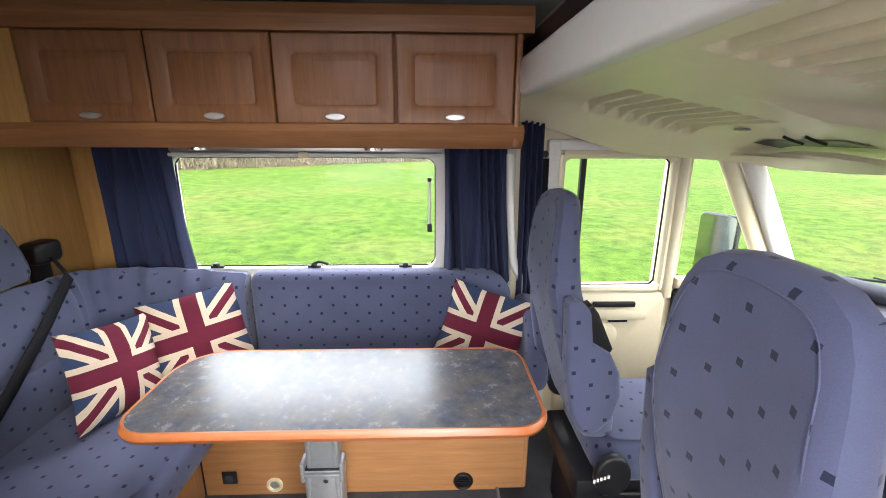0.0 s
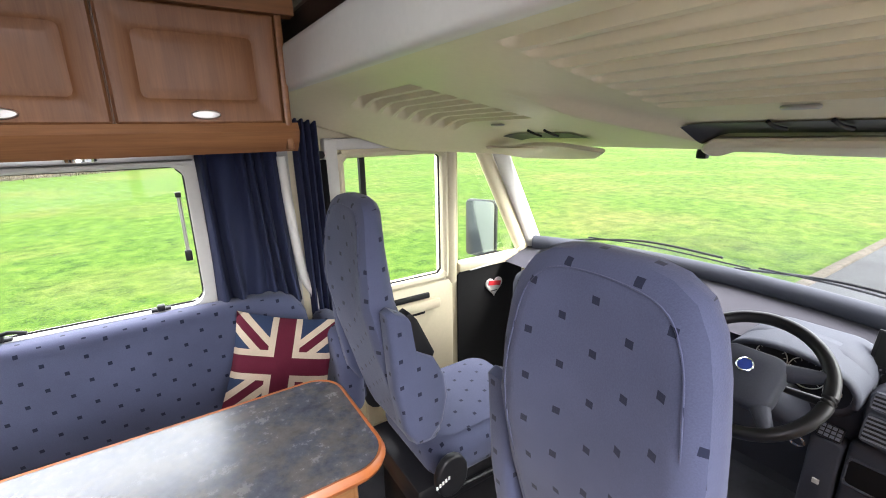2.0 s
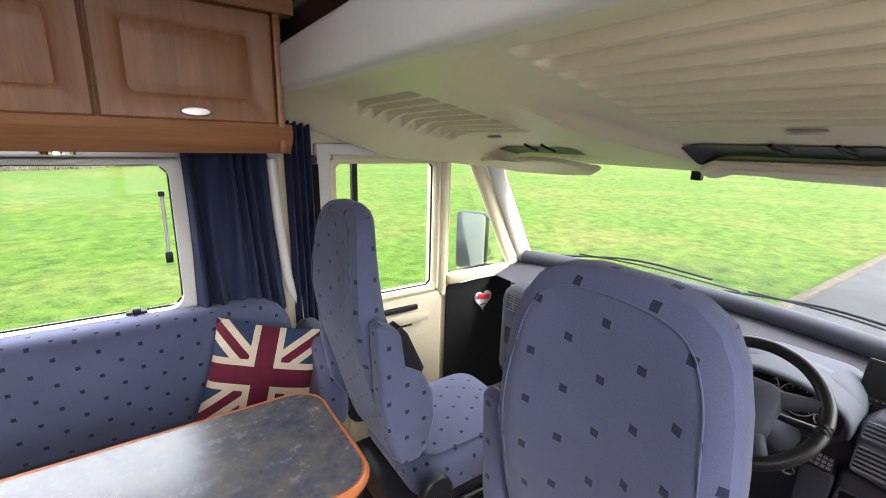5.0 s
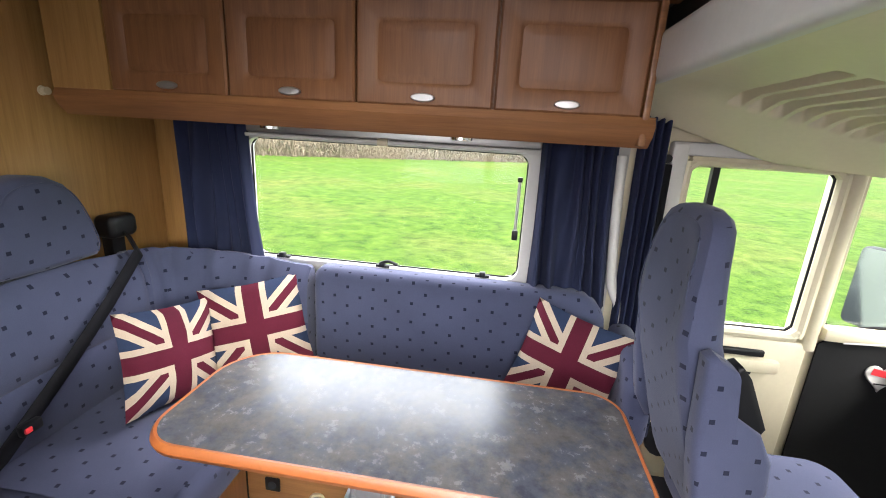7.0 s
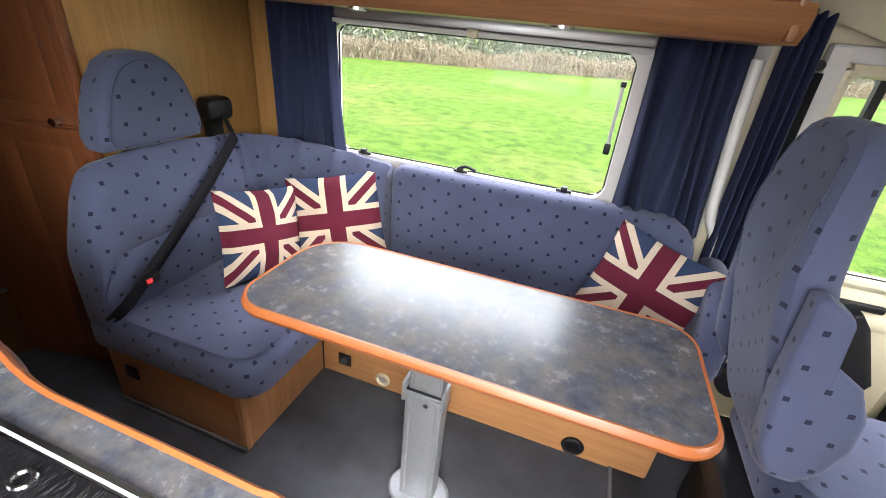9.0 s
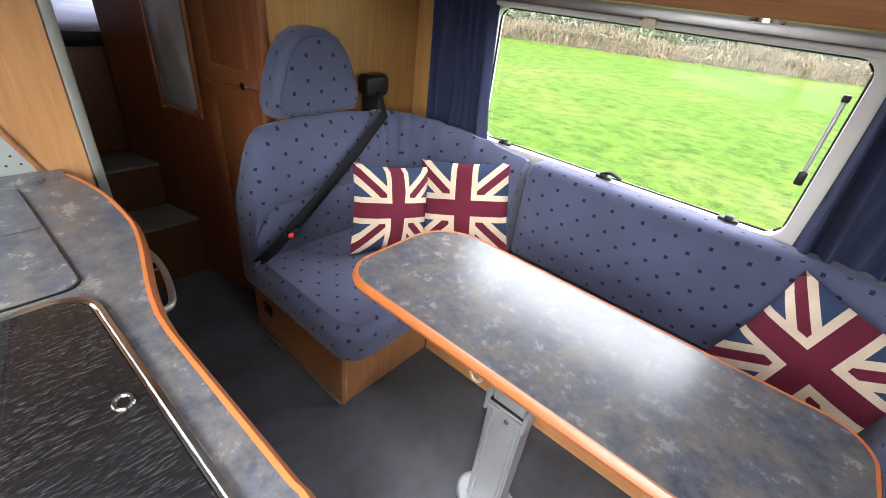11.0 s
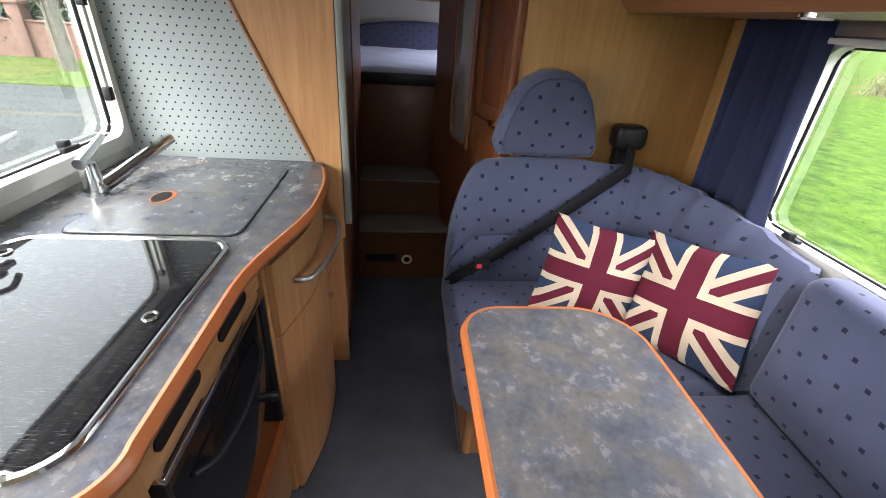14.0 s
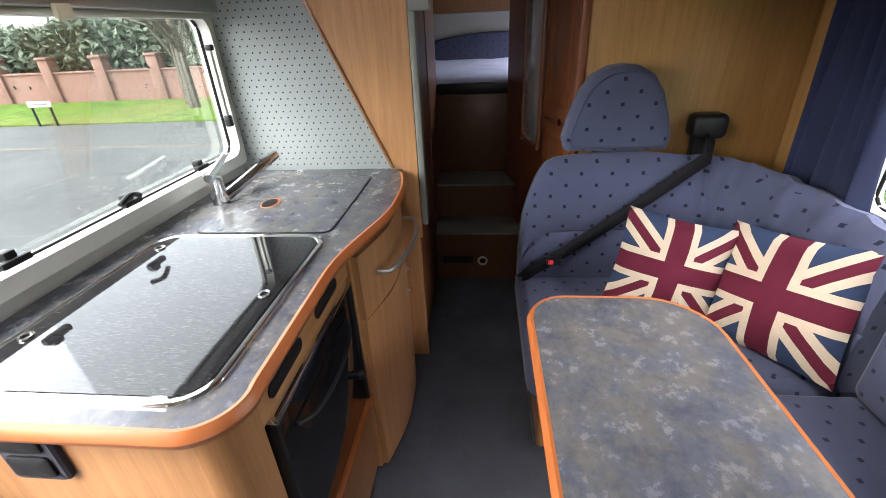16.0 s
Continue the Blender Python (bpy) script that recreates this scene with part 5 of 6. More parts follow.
# ---- cab seats ----
def cab_seat(at, label):
    """A cab seat on its base; its back leans rearwards. Local origin: floor under the middle of the backrest."""
    s = thing("captain_chair", (0, 0, 0), label, "car seat", "cab seats")
    half = [(0.0, 0.0), (0.10, 0.0), (0.150, 0.012), (0.172, 0.05), (0.180, 0.2), (0.184, 0.40), (0.182, 0.55), (0.175, 0.66), (0.166, 0.73), (0.152, 0.78), (0.130, 0.815), (0.095, 0.834), (0.05, 0.842)]
    o = [(y, z) for y, z in half[1:]] + [(-y, z) for y, z in reversed(half[1:])]
    lean = Matrix.Translation((0, 0, 0.53))

    def belly(x, y, h):
        h *= 1 - 0.45 * min(1, max(0, (y - 0.25) / 0.5))
        d = max(0, 0.55 - y)
        return (x, y, h + 0.012 + 0.29 * d * d / (d + 0.06) + 0.4 * max(0, y - 0.62) ** 2 - 0.5 * x * x)

    m = lean @ YZ
    part("backrest", slab(o, [(0.05, -0.014), (0.022, -0.009), (0.004, 0.012), (0, 0.04), (0, 0.078), (0.012, 0.11), (0.045, 0.13), (0.07, 0.12)], m, bend=belly), M_FABRIC, s)
    seam = shrunk(o, 0.03)
    part("seam", turned(tube([(belly(x, y, -0.010)[2] - 0.001, x, y) for x, y in seam[3:-3:2]], 0.0015, 6), lean), M_FABRIC, s, "sewn seam")
    part("seat_cushion", slab(rounded(0.18, 0.70, -0.225, 0.225, 0.08), dome_profile(0.15, 0.05, 0.02, 0.15), Matrix.Translation((0, 0, 0.40))), M_FABRIC, s)
    for sgn in (-1, 1):
        ao = [(0.022, 1.075), (0.04, 1.085), (0.085, 1.06), (0.10, 0.955), (0.165, 0.915), (0.205, 0.84), (0.215, 0.76), (0.195, 0.675), (0.15, 0.63), (0.10, 0.632), (0.06, 0.70), (0.035, 0.85)]
        y_in = sgn * 0.218 + 0.032
        arm_ = part("armrest", slab(ao[::-1], round_profile(0.064, 0.02), Matrix.Translation((0, y_in, 0)) @ XZ), M_FABRIC, s)
        part("armrest_edge", slab([(0.083, 1.062), (0.099, 0.952), (0.166, 0.912), (0.172, 0.925), (0.115, 1.045), (0.095, 1.068)], round_profile(0.05, 0.006), Matrix.Translation((0, y_in - 0.007, 0)) @ XZ), M_BLACK, arm_, "black plastic armrest edge")
        part("recliner_cover", slab([(0.13 + 0.06 * math.cos(radians(a)), 0.50 + 0.075 * math.sin(radians(a))) for a in range(0, 360, 24)], round_profile(0.03, 0.01), Matrix.Translation((0.07, sgn * 0.275 + 0.015, 0)) @ XZ), M_BLACK, s, "black plastic recliner cover")
    for k in range(5):
        part("label_bar", box(0.135 + 0.011 * k, 0.142 + 0.011 * k, -0.2922, -0.2905, 0.485 + 0.004 * k, 0.497 + 0.004 * k), M_WHITE, s, smooth=False)
    part("frame", box(0.12, 0.66, -0.20, 0.20, 0.30, 0.405, 0.015), M_BLACK, s)
    part("pedestal", box(0.16, 0.60, -0.18, 0.18, -0.012, 0.30, 0.012), M_BLACK, s, "black steel seat pedestal")
    for sgn in (-1, 1):
        part("lever", rod((0.20, sgn * 0.215, 0.37), (0.62, sgn * 0.22, 0.35), 0.009), M_BLACK, s)
    s.location = at
    return s


first = cab_seat((0.366, 0.457, 0.014), "blue-grey upholstered driver's seat with dark squares")
second = copy_thing(first, pose(0.326, 1.315, 0, 0, 0, 0))
tagged(second, "blue-grey upholstered passenger seat with dark squares beside the cab door")

# ---- dashboard ----
dash = thing("dashboard", (1.6, 0.9, 0.8), "grey plastic dashboard with instruments and air vents", "dashboard")
part("shelf", sheet(40, 8, lambda u, v: ((1.62 if u < 0.83 else 1.52) + (screen_x(KIT_Y + 2.1 * u) - (1.64 if u < 0.83 else 1.54)) * v, KIT_Y + 2.1 * u, 0.795 + 0.08 * v + 0.03 * max(0, u - 0.7))), M_DASHTOP, dash, "pale grey dashboard shelf", recalc=False)
part("bar", tube([(screen_x(y) - 0.05, y, 0.895) for y in (-0.15, 0.1, 0.4, 0.7, 1.0, 1.3, 1.6, 1.8, 1.9)], 0.042, 12), M_DASH, dash, "grey padded bar under the windscreen")
part("front_face", sheet(30, 8, lambda u, v: (1.56 - 0.05 * math.sin(math.pi * v) + 0.12 * (1 - v), KIT_Y + 1.72 * u, 0.28 + 0.515 * v)), M_DASH, dash, recalc=False)
FACE = Matrix(((1, 0, 0.28, 1.5 - 0.28 * 0.74), (0, 1, 0, 0), (0, 0, 1, 0), (0, 0, 0, 1)))   # the console's front leans away upwards


def on_face(outline, steps, x=0.0):
    return turned(slab(outline, steps, Matrix.Translation((x, 0, 0)) @ YZ), FACE)


part("cowl", slab(rounded(0.35, 0.70, 0.66, 0.885, 0.09), round_profile(0.24, 0.05), Matrix.Translation((1.515, 0, 0)) @ YZ), M_DASH, dash, "rounded instrument cowl")
hood = part("hood", sheet(24, 6, lambda u, v: (1.44 + 0.2 * v - 0.03 * math.sin(math.pi * u), 0.525 + 0.178 * math.cos(math.pi * u), 0.77 + 0.125 * math.sin(math.pi * u) ** 0.7)), M_DASH, dash, "arched hood over the instruments", recalc=False)
hood.modifiers.new("thickness", "SOLIDIFY").thickness = 0.012
inst = part("instrument_face", slab(rounded(0.375, 0.68, 0.71, 0.865, 0.05), [(0, 0), (0, 0.008)], Matrix.Translation((1.508, 0, 0)) @ YZ), M_BLACK, dash, "black instrument face")
for y, zc, r in ((0.488, 0.797, 0.05), (0.585, 0.812, 0.044), (0.42, 0.765, 0.022)):
    part("dial_ring", tube([(1.504, y + r * math.cos(a), zc + r * math.sin(a)) for a in (0, 0.79, 1.57, 2.36, 3.14, 3.93, 4.71, 5.5)], 0.0018, 6, closed=True), M_WHITE, inst, "pale dial ring")
    for k in range(11):
        a = radians(-40 + 26 * k)
        part("dial_mark", rod((1.503, y + r * 0.78 * math.cos(a), zc + r * 0.78 * math.sin(a)), (1.503, y + r * 0.92 * math.cos(a), zc + r * 0.92 * math.sin(a)), 0.0012, n=5), M_WHITE, inst)
    part("needle", rod((1.502, y, zc), (1.502, y + r * 0.66, zc - 0.012), 0.0015, n=5), M_RED_BTN, inst, "red needle")
pod = [(0.335, 0.69), (0.318, 0.655), (0.24, 0.642), (0.16, 0.642), (0.118, 0.665), (0.098, 0.71), (0.096, 0.785), (0.115, 0.822), (0.16, 0.838), (0.25, 0.84), (0.315, 0.826), (0.346, 0.79), (0.35, 0.74)]
part("console", on_face(pod[::-1], [(0.02, 0.0), (0.008, 0.004), (0, 0.02), (0, 0.25)]), M_DASH, dash, "grey rounded centre console")
part("console_panel", on_face(shrunk(pod[::-1], 0.012), [(0.006, -0.004), (0, -0.001), (0, 0.01)]), M_DASH, dash)
part("lower_console", slab(rounded(0.09, 0.358, 0.36, 0.645, 0.03), round_profile(0.2, 0.02), Matrix.Translation((1.505, 0, 0)) @ YZ), M_DASH, dash)


def louvre(y0, y1, z0, z1, rows, cols, x, lay=Matrix()):
    """An air vent: dark recess, rim and slats."""
    v = part("air_vent", turned(slab(rounded(y0, y1, z0, z1, 0.012), [(0, 0), (0, 0.004)], Matrix.Translation((x, 0, 0)) @ YZ), lay), M_BLACK, dash, "black louvred air vent")
    part("rim", turned(tube([(x - 0.002, y, z) for y, z in rounded(y0, y1, z0, z1, 0.012, 2)], 0.0032, 6, closed=True), lay), M_DASH, v)
    for k in range(rows):
        z = z0 + (z1 - z0) * (k + 0.5) / rows
        part("slat", turned(box(x - 0.005, x + 0.002, y0 + 0.003, y1 - 0.003, z - 0.002, z + 0.002), lay), M_SLAT, v, smooth=False)
    for k in range(cols):
        y = y0 + (y1 - y0) * (k + 0.5) / cols
        part("slat", turned(box(x - 0.004, x + 0.002, y - 0.002, y + 0.002, z0 + 0.003, z1 - 0.003), lay), M_SLAT, v, smooth=False)
    return v


louvre(0.254, 0.335, 0.764, 0.812, 4, 0, -0.006, FACE)
louvre(0.256, 0.335, 0.672, 0.748, 6, 0, -0.006, FACE)
louvre(0.160, 0.240, 0.668, 0.736, 5, 6, -0.006, FACE)
part("pocket", on_face(rounded(0.170, 0.240, 0.757, 0.818, 0.016), [(0, 0), (0, 0.005)], -0.006), M_BLACK, dash, "black recessed pocket")
part("pocket_rim", turned(tube([(-0.007, y, z) for y, z in rounded(0.168, 0.242, 0.755, 0.820, 0.017, 2)], 0.003, 6, closed=True), FACE), M_SLAT, dash)
part("slider_slot", on_face(rounded(0.244, 0.251, 0.70, 0.757, 0.003), [(0, 0), (0, 0.004)], -0.006), M_BLACK, dash)
part("heater_slider", turned(box(-0.012, -0.004, 0.2435, 0.2515, 0.722, 0.735, 0.002), FACE), M_SLAT, dash)
part("side_vent", on_face(rounded(0.108, 0.132, 0.70, 0.778, 0.01), [(0, 0), (0, 0.006)], -0.002), M_BLACK, dash)
for k in range(6):
    part("side_slat", turned(box(-0.006, 0.0, 0.111, 0.129, 0.708 + 0.0115 * k, 0.712 + 0.0115 * k), FACE), M_SLAT, dash, smooth=False)
part("storage_slot", slab(rounded(0.18, 0.345, 0.495, 0.578, 0.014), [(0, 0), (0, 0.005)], Matrix.Translation((1.5035, 0, 0)) @ YZ), M_BLACK, dash, "black open storage slot")
part("slot_rim", tube([(1.503, y, z) for y, z in rounded(0.176, 0.349, 0.491, 0.582, 0.016, 2)], 0.005, 6, closed=True), M_DASH, dash)
part("ash_tray_lip", box(1.495, 1.508, 0.215, 0.305, 0.421, 0.433, 0.003), M_SATIN, dash)
part("lower_column", slab(rounded(0.362, 0.445, 0.33, 0.61, 0.012), round_profile(0.18, 0.012), Matrix.Translation((1.5, 0, 0)) @ YZ), M_DASH, dash)
kp = part("keypad", turned(box(-0.012, 0.0, -0.03, 0.03, -0.022, 0.022, 0.003), Matrix.Translation((1.495, 0.398, 0.64)) @ pose(0, 0, 0, 0, 40, 0)), M_BLACK, dash, "small black keypad")
for i in range(3):
    for j in range(4):
        part("key", turned(box(-0.0145, -0.011, -0.026 + 0.0135 * j, -0.016 + 0.0135 * j, -0.018 + 0.0135 * i, -0.009 + 0.0135 * i), Matrix.Translation((1.495, 0.398, 0.64)) @ pose(0, 0, 0, 0, 40, 0)), M_SLAT, kp, smooth=False)
part("ignition_ring", tube([(1.46, 0.463 + 0.018 * math.cos(a), 0.585 + 0.016 * math.sin(a)) for a in (0, 1.05, 2.1, 3.14, 4.2, 5.24)], 0.005, 8, closed=True), M_CHROME, dash)
part("column_switch", box(1.494, 1.503, 0.396, 0.414, 0.445, 0.462, 0.002), M_WHITE, dash)
part("left_pod", slab(rounded(1.33, 1.62, 0.40, 0.885, 0.07), round_profile(0.28, 0.06), Matrix.Translation((1.27, 0, 0)) @ YZ), M_DASH, dash, "grey rounded dashboard end pod")
louvre(1.40, 1.545, 0.775, 0.862, 7, 2, 1.267)
part("end_pocket", slab(rounded(1.40, 1.55, 0.60, 0.69, 0.014), [(0, 0), (0, 0.006)], Matrix.Translation((1.266, 0, 0)) @ YZ), M_BLACK, dash)
part("pocket_rim", tube([(1.267, y, z) for y, z in rounded(1.397, 1.553, 0.597, 0.693, 0.014, 2)], 0.004, 6, closed=True), M_DASHTOP, dash)
for y in (0.135, 1.45):
    part("speaker_cover", slab([(1.75 + 0.09 * math.cos(radians(a)), y + 0.07 * math.sin(radians(a))) for a in range(0, 360, 18)], [(0, 0), (0, 0.006), (0.01, 0.009)], Matrix.Translation((0, 0, 0.845))), M_DASH, dash, "round speaker cover")

sw = thing("steering_wheel", (1.2, 0.54, 0.88), "dark grey four-spoke steering wheel with a round badge", "steering wheel")
WM = Matrix.Translation((1.2, 0.542, 0.885)) @ pose(0, 0, 0, 0, 50, 0) @ Matrix.Scale(1.14, 4)
ring = [(0, 0.157 * math.cos(2 * math.pi * k / 16), 0.157 * math.sin(2 * math.pi * k / 16)) for k in range(16)]
part("rim", turned(tube(ring, 0.0155, 12, closed=True), WM), M_BLACK, sw, "black leather-look rim")
part("hub_pad", turned(slab(rounded(-0.075, 0.075, -0.085, 0.06, 0.035), dome_profile(0.05, 0.015, 0.012, 0.04), Matrix.Diagonal((-1, 1, 1, 1)) @ YZ), WM @ Matrix.Translation((0.035, 0, 0))), M_DASH, sw, "dark grey airbag pad")
for y0, z0, y1, z1 in ((0.05, 0.03, 0.142, 0.055), (-0.05, 0.03, -0.142, 0.055), (0.045, -0.06, 0.09, -0.122), (-0.045, -0.06, -0.09, -0.122)):
    part("spoke", turned(rod((0.012, y0, z0), (0.002, y1, z1), 0.024, 0.014, 10), WM), M_DASH, sw)
part("badge", turned(rod((-0.026, 0, 0.0), (-0.034, 0, 0.0), 0.017, 0.016, 20), WM), plain("badge_blue", (0.03, 0.06, 0.3), 0.3), sw, "round blue badge")
part("badge_ring", turned(tube([(-0.033, 0.0175 * math.cos(a), 0.0175 * math.sin(a)) for a in (0, 1.05, 2.1, 3.14, 4.2, 5.24)], 0.002, 6, closed=True), WM), M_CHROME, sw)
part("column", rod((1.225, 0.542, 0.862), (1.52, 0.53, 0.66), 0.04, 0.07, 16), M_DASH, sw)
part("stalk", rod((1.29, 0.52, 0.825), (1.285, 0.39, 0.835), 0.008, 0.013, 10), M_BLACK, sw, "black indicator stalk")

sc = thing("dashboard_monitor", (1.66, 0.297, 0.81), "black dashboard monitor with a dark screen", "monitor")
SM = Matrix.Translation((1.655, 0.297, 0.872)) @ pose(0, 0, 0, 0, 22, 0) @ Matrix.Scale(1.04, 4)
part("case", turned(box(-0.008, 0.018, -0.086, 0.086, -0.055, 0.070, 0.006), SM), M_BLACK, sc)
part("screen", turned(box(-0.0095, -0.0078, -0.076, 0.076, -0.034, 0.062), SM), M_SCREEN, sc, "dark screen glass", smooth=False)
for k in range(9):
    part("button", turned(box(-0.011, -0.007, -0.06 + 0.014 * k, -0.054 + 0.014 * k, -0.048, -0.043, 0.001), SM), M_DASHTOP, sc)
part("foot", turned(box(-0.01, 0.05, -0.05, 0.05, -0.1, -0.05, 0.01), SM), M_BLACK, sc)

# black kick panel, heart sticker, cable
tagged(part("kick_panel", slab([(1.20, 0.05), (1.68, 0.05), (1.68, 0.80), (1.24, 0.80), (1.20, 0.77)], [(0, 0), (0, 0.008)], Matrix.Translation((0, 1.965, 0)) @ XZ, star=False), M_RUBBER, smooth=False), "black lining panel beside the cab door", "panel", kind="structure")
hs = [(0.062 * (math.sin(a) ** 3), 0.052 * (math.cos(a) - 0.38 * math.cos(2 * a) - 0.15 * math.cos(3 * a) - 0.06 * math.cos(4 * a))) for a in [2 * math.pi * k / 32 for k in range(32)]][::-1]
ht = thing("heart_sign", (1.45, 1.95, 0.66), "white heart-shaped plaque with a red band on the black panel", "plaque")
part("plate", slab([(1.455 + x, 0.66 + y) for x, y in hs], [(0, 0), (0, 0.006), (0.004, 0.009)], Matrix.Translation((0, 1.953, 0)) @ XZ), M_WHITE, ht)
part("band", turned(box(-0.045, 0.045, -0.002, 0.0, -0.012, 0.016), Matrix.Translation((1.455, 1.943, 0.675)) @ pose(0, 0, 0, 0, 10, 0)), M_RED_BTN, ht, "red lettering band", smooth=False)
part("bar", box(1.43, 1.475, 1.942, 1.944, 0.628, 0.633), M_BLACK, ht, smooth=False)
cb = tube([(1.26, 1.92, 0.80), (1.40, 1.91, 0.815), (1.55, 1.915, 0.84), (1.66, 1.92, 0.89), (1.70, 1.92, 0.93)], 0.0035, 8)
tagged(part("cable", cb, M_WHITE), "thin white cable along the quarter light sill", "cable")

# outside mirror and wipers
om = thing("door_mirror", (1.5, 2.15, 0.95), "black-backed rectangular outside mirror", "mirror")
OM = Matrix.Translation((1.56, 2.22, 0.94)) @ pose(0, 0, 0, 0, 0, 27.5)
part("housing", slab(rounded(-0.105, 0.105, -0.185, 0.185, 0.03), round_profile(0.05, 0.015), OM @ YZ), M_BLACK, om)
part("glass", slab(rounded(-0.098, 0.098, -0.178, 0.178, 0.026), [(0, -0.004), (0, -0.001)], OM @ YZ), M_DOOR_MIRROR, om, "mirror glass")
part("bracket", tube([(1.60, 2.20, 0.78), (1.66, 2.12, 0.70), (1.70, 2.03, 0.68)], 0.014), M_BLACK, om)
for y0, y1 in ((0.95, 0.15), (1.75, 1.0)):
    wi = thing("wiper", (2.05, y0, 0.92), "black windscreen wiper parked at the foot of the screen", "wiper", "wipers")
    part("arm", tube([(screen_x(y0) + 0.03, y0, 0.915), (screen_x((y0 + y1) / 2) + 0.02, (y0 + y1) / 2, 0.965), (screen_x(y1) + 0.02, y1, 0.955)], 0.006, 8), M_BLACK, wi)
    part("blade", tube([(screen_x(y0 - 0.1) + 0.015, y0 - 0.1, 0.945), (screen_x((y0 + y1) / 2) + 0.01, (y0 + y1) / 2 - 0.05, 0.95), (screen_x(y1) + 0.012, y1 - 0.12, 0.935)], 0.004, 8), M_RUBBER, wi)

# low cabinet beside the driver
lc = thing("side_cabinet", (0.65, -0.04, 0), "light wooden low cabinet with a raised edge beside the driver's seat", "cabinet")
part("body", box(0.42, 0.93, KIT_Y + 0.002, 0.085, 0, 0.985), M_BASE, lc, smooth=False)
part("top", box(0.41, 0.94, KIT_Y + 0.002, 0.092, 0.985, 1.0, 0.004), M_BASEX, lc)
part("raised_edge", box(0.41, 0.94, 0.078, 0.098, 0.975, 1.012, 0.006), M_EDGE, lc)

# cab floor mats
fm = thing("cab_mat", (0.75, 1.3, 0), "dark grey carpet mat with a paler bound edge", "mat")
part("carpet", slab(rounded(0.25, 1.2, 1.0, 1.9, 0.06), [(0, 0), (0, 0.006), (0.006, 0.009)]), M_CABCARPET, fm)
part("binding", tube([(x, y, 0.006) for x, y in rounded(0.25, 1.2, 1.0, 1.9, 0.06, 3)], 0.008, 8, closed=True), M_MATEDGE, fm)
fm = thing("cab_mat", (0.75, 0.5, 0), "dark grey carpet mat with a paler bound edge", "mat")
part("carpet", slab(rounded(0.2, 1.2, 0.12, 0.97, 0.06), [(0, 0), (0, 0.006), (0.006, 0.009)]), M_CABCARPET, fm)
part("binding", tube([(x, y, 0.006) for x, y in rounded(0.2, 1.2, 0.12, 0.97, 0.06, 3)], 0.008, 8, closed=True), M_MATEDGE, fm)

# ---- outdoors ----
GZ = -0.72
tagged(part("ground", sheet(60, 60, lambda u, v: (-600 + 1200 * u, -600 + 1200 * v, GZ - 0.08)), M_GRASS, smooth=False), "bright green meadow grass reaching the horizon", "grass", kind="structure")


def turf(u, v):
    x, y = -45 + 110 * u, 2.2 + 60 * v
    return (x, y, GZ - 0.03 + 0.05 * noise.noise((0.5 * x, 0.5 * y, 0)) + 0.03 * noise.noise((2.1 * x, 2.1 * y, 3)))


tagged(part("meadow", sheet(260, 150, turf), M_GRASS), "uneven bright green grass beside the road", "grass", kind="structure")
tagged(part("road", box(-12.2, 300, -120, 2.1, GZ - 0.2, GZ), M_ROAD, smooth=False), "grey worn asphalt road", "road", kind="structure")
tagged(part("kerb", box(-12.2, 300, 2.1, 2.24, GZ - 0.2, GZ + 0.045, 0.015), M_BARK), "low worn road edge against the grass", "kerb", kind="structure")
tagged(part("verge", box(-17.2, -12.2, -120, 2.1, GZ - 0.2, GZ + 0.05, 0.02), M_GRASS, smooth=False), "strip of grass before a brick wall", "grass", kind="structure")
tagged(part("gutter", box(-9.3, -9.15, -60, 0, GZ - 0.1, GZ + 0.004), M_BARK, smooth=False), "dark seam across the asphalt", "road", kind="structure")

gw = thing("garden_wall", (-17.35, -12, GZ), "red brick garden wall with pillars behind the verge", "wall")
part("wall", box(-17.5, -17.25, -45, 1.5, GZ, 0.42), M_BRICK, gw, smooth=False)
part("coping", box(-17.54, -17.21, -45, 1.5, 0.42, 0.49, 0.02), M_BRICK, gw)
for k in range(18):
    y = -12.2 - 2.35 * (k - 5)
    p = part("pillar", box(-17.6, -17.15, y - 0.22, y + 0.22, GZ, 0.95, 0.01), M_BRICK, gw)
    part("cap", box(-17.65, -17.1, y - 0.27, y + 0.27, 0.95, 1.05, 0.03), M_BRICK, p)

ns = thing("street_sign", (-12.1, -12.4, GZ), "small white street name board on two posts", "sign")
part("board", box(-12.13, -12.1, -12.78, -12.02, -0.16, 0.0, 0.008), M_WHITE, ns)
for y in (-12.7, -12.1):
    part("post", box(-12.15, -12.11, y - 0.025, y + 0.025, GZ, -0.02), M_RUBBER, ns, smooth=False)
for k in range(7):
    part("letter_bar", box(-12.1, -12.096, -12.70 + 0.085 * k, -12.65 + 0.085 * k, -0.11, -0.05), M_BLACK, ns, smooth=False)


def scatter(count, where, size, seed, spread, broad=0.45):
    """Many small leaf or twig clumps about the points that where(r) gives."""
    r = random.Random(seed)
    verts, faces = [], []
    for _ in range(count):
        c = Vector(where(r))
        s = size * r.uniform(0.5, 1.4)
        a = Vector((r.gauss(0, 1), r.gauss(0, 1), r.gauss(0, 1) * spread)).normalized() * s
        b = Vector((r.gauss(0, 1), r.gauss(0, 1), r.gauss(0, 1))).normalized() * s * broad
        i = len(verts)
        verts += [c - a, c + b, c + a, c - b]
        faces.append((i, i + 1, i + 2, i + 3))
    me = bpy.data.meshes.new("clumps")
    me.from_pydata(verts, [], faces)
    return me


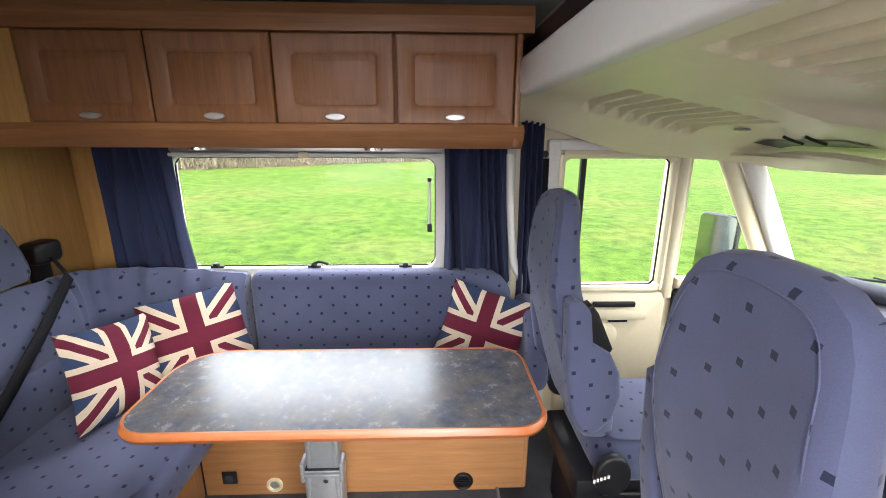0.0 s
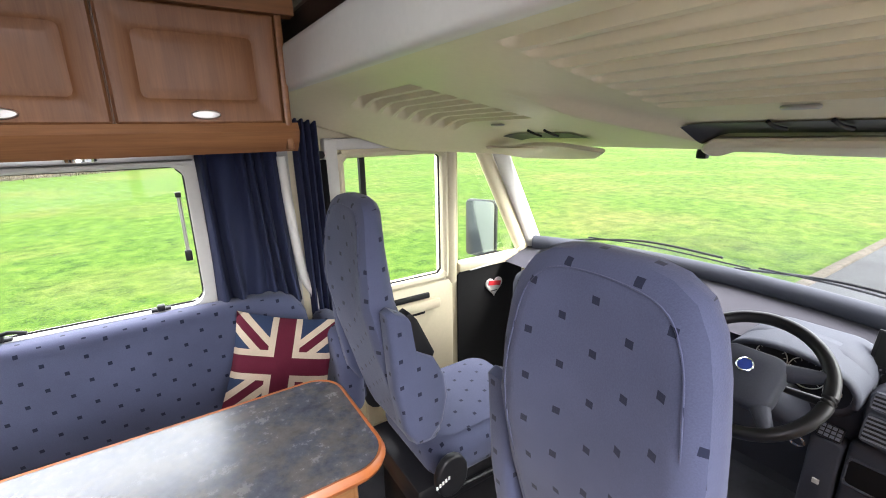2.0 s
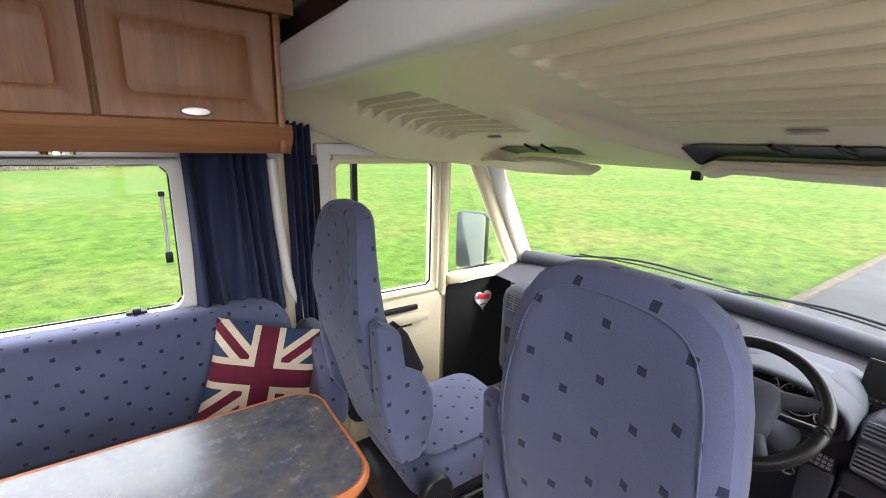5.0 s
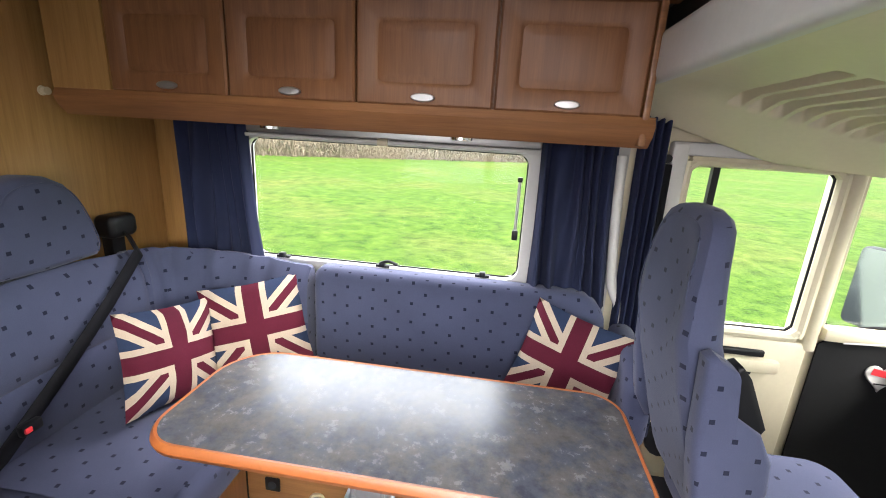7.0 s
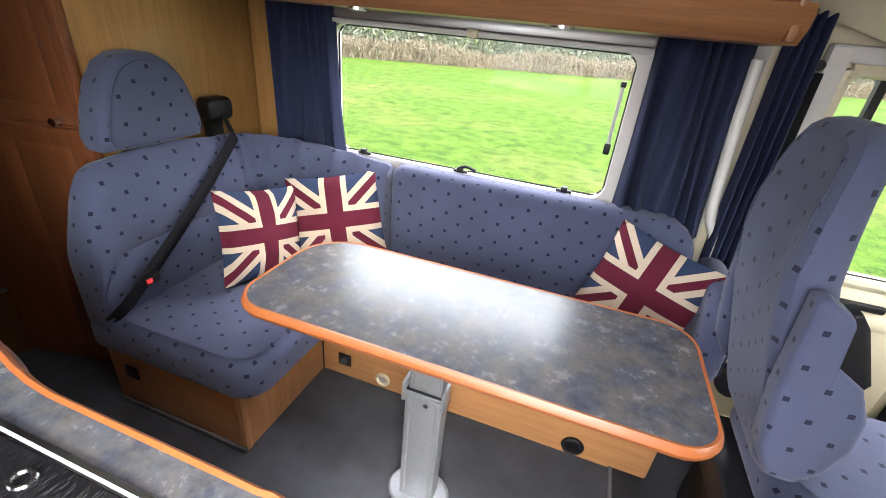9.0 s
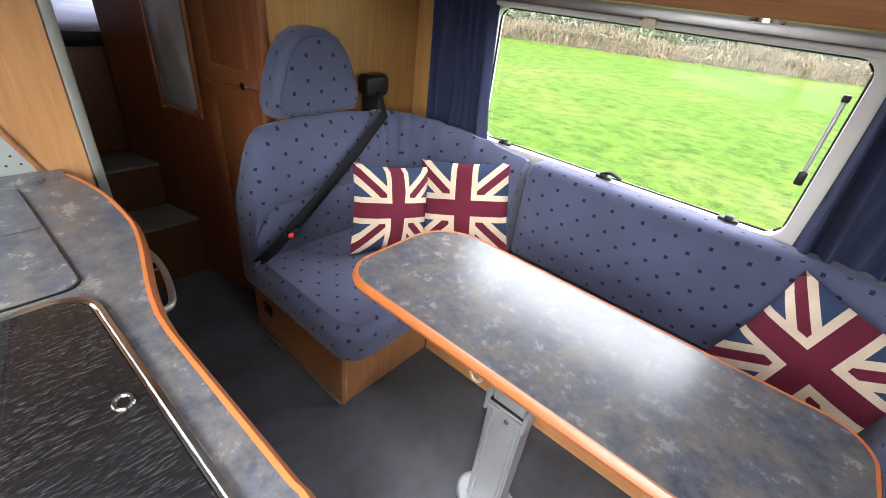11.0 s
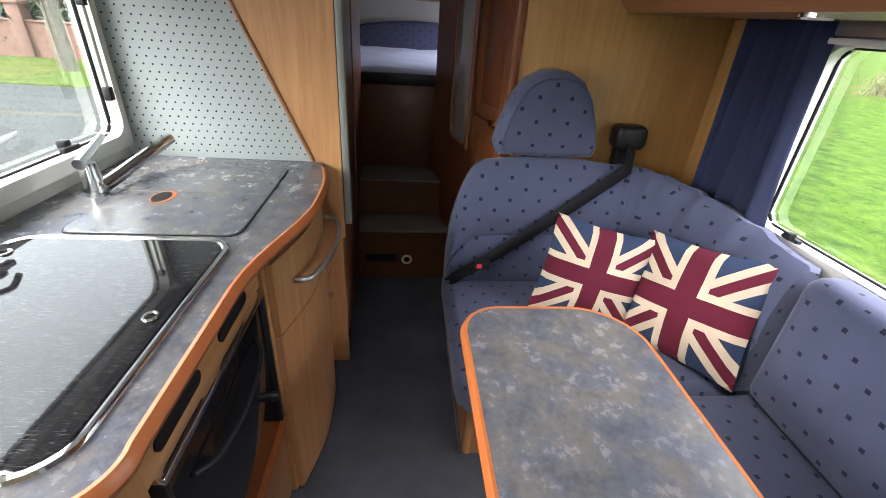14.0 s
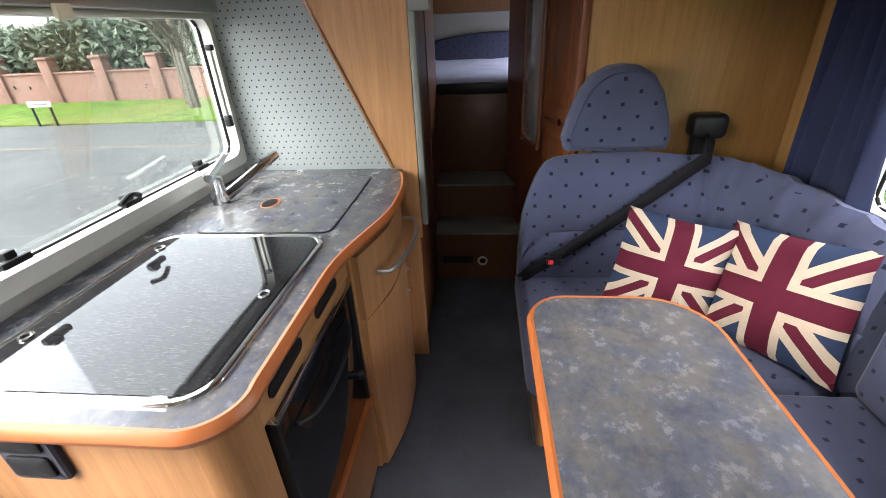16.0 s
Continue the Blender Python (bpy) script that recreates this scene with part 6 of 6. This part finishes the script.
def clumps(name, me, material, label, category, kind="stuff", parent=None):
    me.materials.append(material)
    ob = new(name, me)
    if parent:
        ob.parent = parent
        ob.matrix_parent_inverse = Matrix.Translation(-parent.location)
        return ob
    return tagged(ob, label, category, kind=kind)


def hedge_at(r, tall=1.5):
    s = r.uniform(-0.15, 1.25)
    h = tall * r.random() ** 1.3 * (0.75 + 0.35 * noise.noise((14 * s, 0, tall)))
    return (-15 + 40 * s + r.gauss(0, 0.6), 28.5 + 26 * s + r.gauss(0, 0.6), GZ + h)


clumps("dry_grass", scatter(45000, hedge_at, 0.24, 3, 2.8, 0.1), M_HEDGE, "tall brown winter grass along the far side of the meadow", "grass")
clumps("hedge", scatter(60000, lambda r: [a + b for a, b in zip(hedge_at(r, 4.2), (0.3, 1.8, 0.5))], 0.24, 4, 1.6, 0.25), M_GREYLEAF, "grey-green winter hedge behind the dry grass", "hedge")


def bush_at(r):
    y = r.uniform(-36, -6)
    h = r.random() ** 0.8 * (2.6 + 2.2 * noise.noise((0.35 * y, 5, 0)))
    return (-18.6 + r.gauss(0, 0.5), y, GZ + 0.4 + h)


clumps("shrubs", scatter(30000, bush_at, 0.17, 5, 0.8), M_LEAF, "dark evergreen shrubs behind the brick wall", "shrubs")


def bare_tree(at, height, seed, label):
    """A leafless tree: trunk, limbs, twigs."""
    r = random.Random(seed)
    t = thing("tree", at, label, "tree")
    base = Vector(at)
    bm = bmesh.new()

    def grow(p, d, length, rad, level):
        q = p + d * length
        rod(p, q, rad, rad * 0.65, 7 if level < 2 else 4, bm if level < 2 else twig_bm, caps=False)
        if level < 4:
            for _ in range(3 if level else 5):
                e = (d + Vector((r.gauss(0, 0.45), r.gauss(0, 0.45), r.gauss(0.1, 0.3)))).normalized()
                grow(p + d * length * r.uniform(0.55, 1.0), e, length * r.uniform(0.5, 0.75), rad * 0.5, level + 1)

    twig_bm = bmesh.new()
    grow(base, Vector((0.03, 0.02, 1)).normalized(), height * 0.42, height * 0.032, 0)
    part("trunk", bm, M_BARK, t)
    part("crown", twig_bm, M_BARK, t, smooth=False)


bare_tree((-14.6, -9.2, GZ), 6.0, 2, "bare winter tree on the grass verge")
bare_tree((-15.4, -9.9, GZ), 5.0, 8, "bare winter tree on the grass verge")
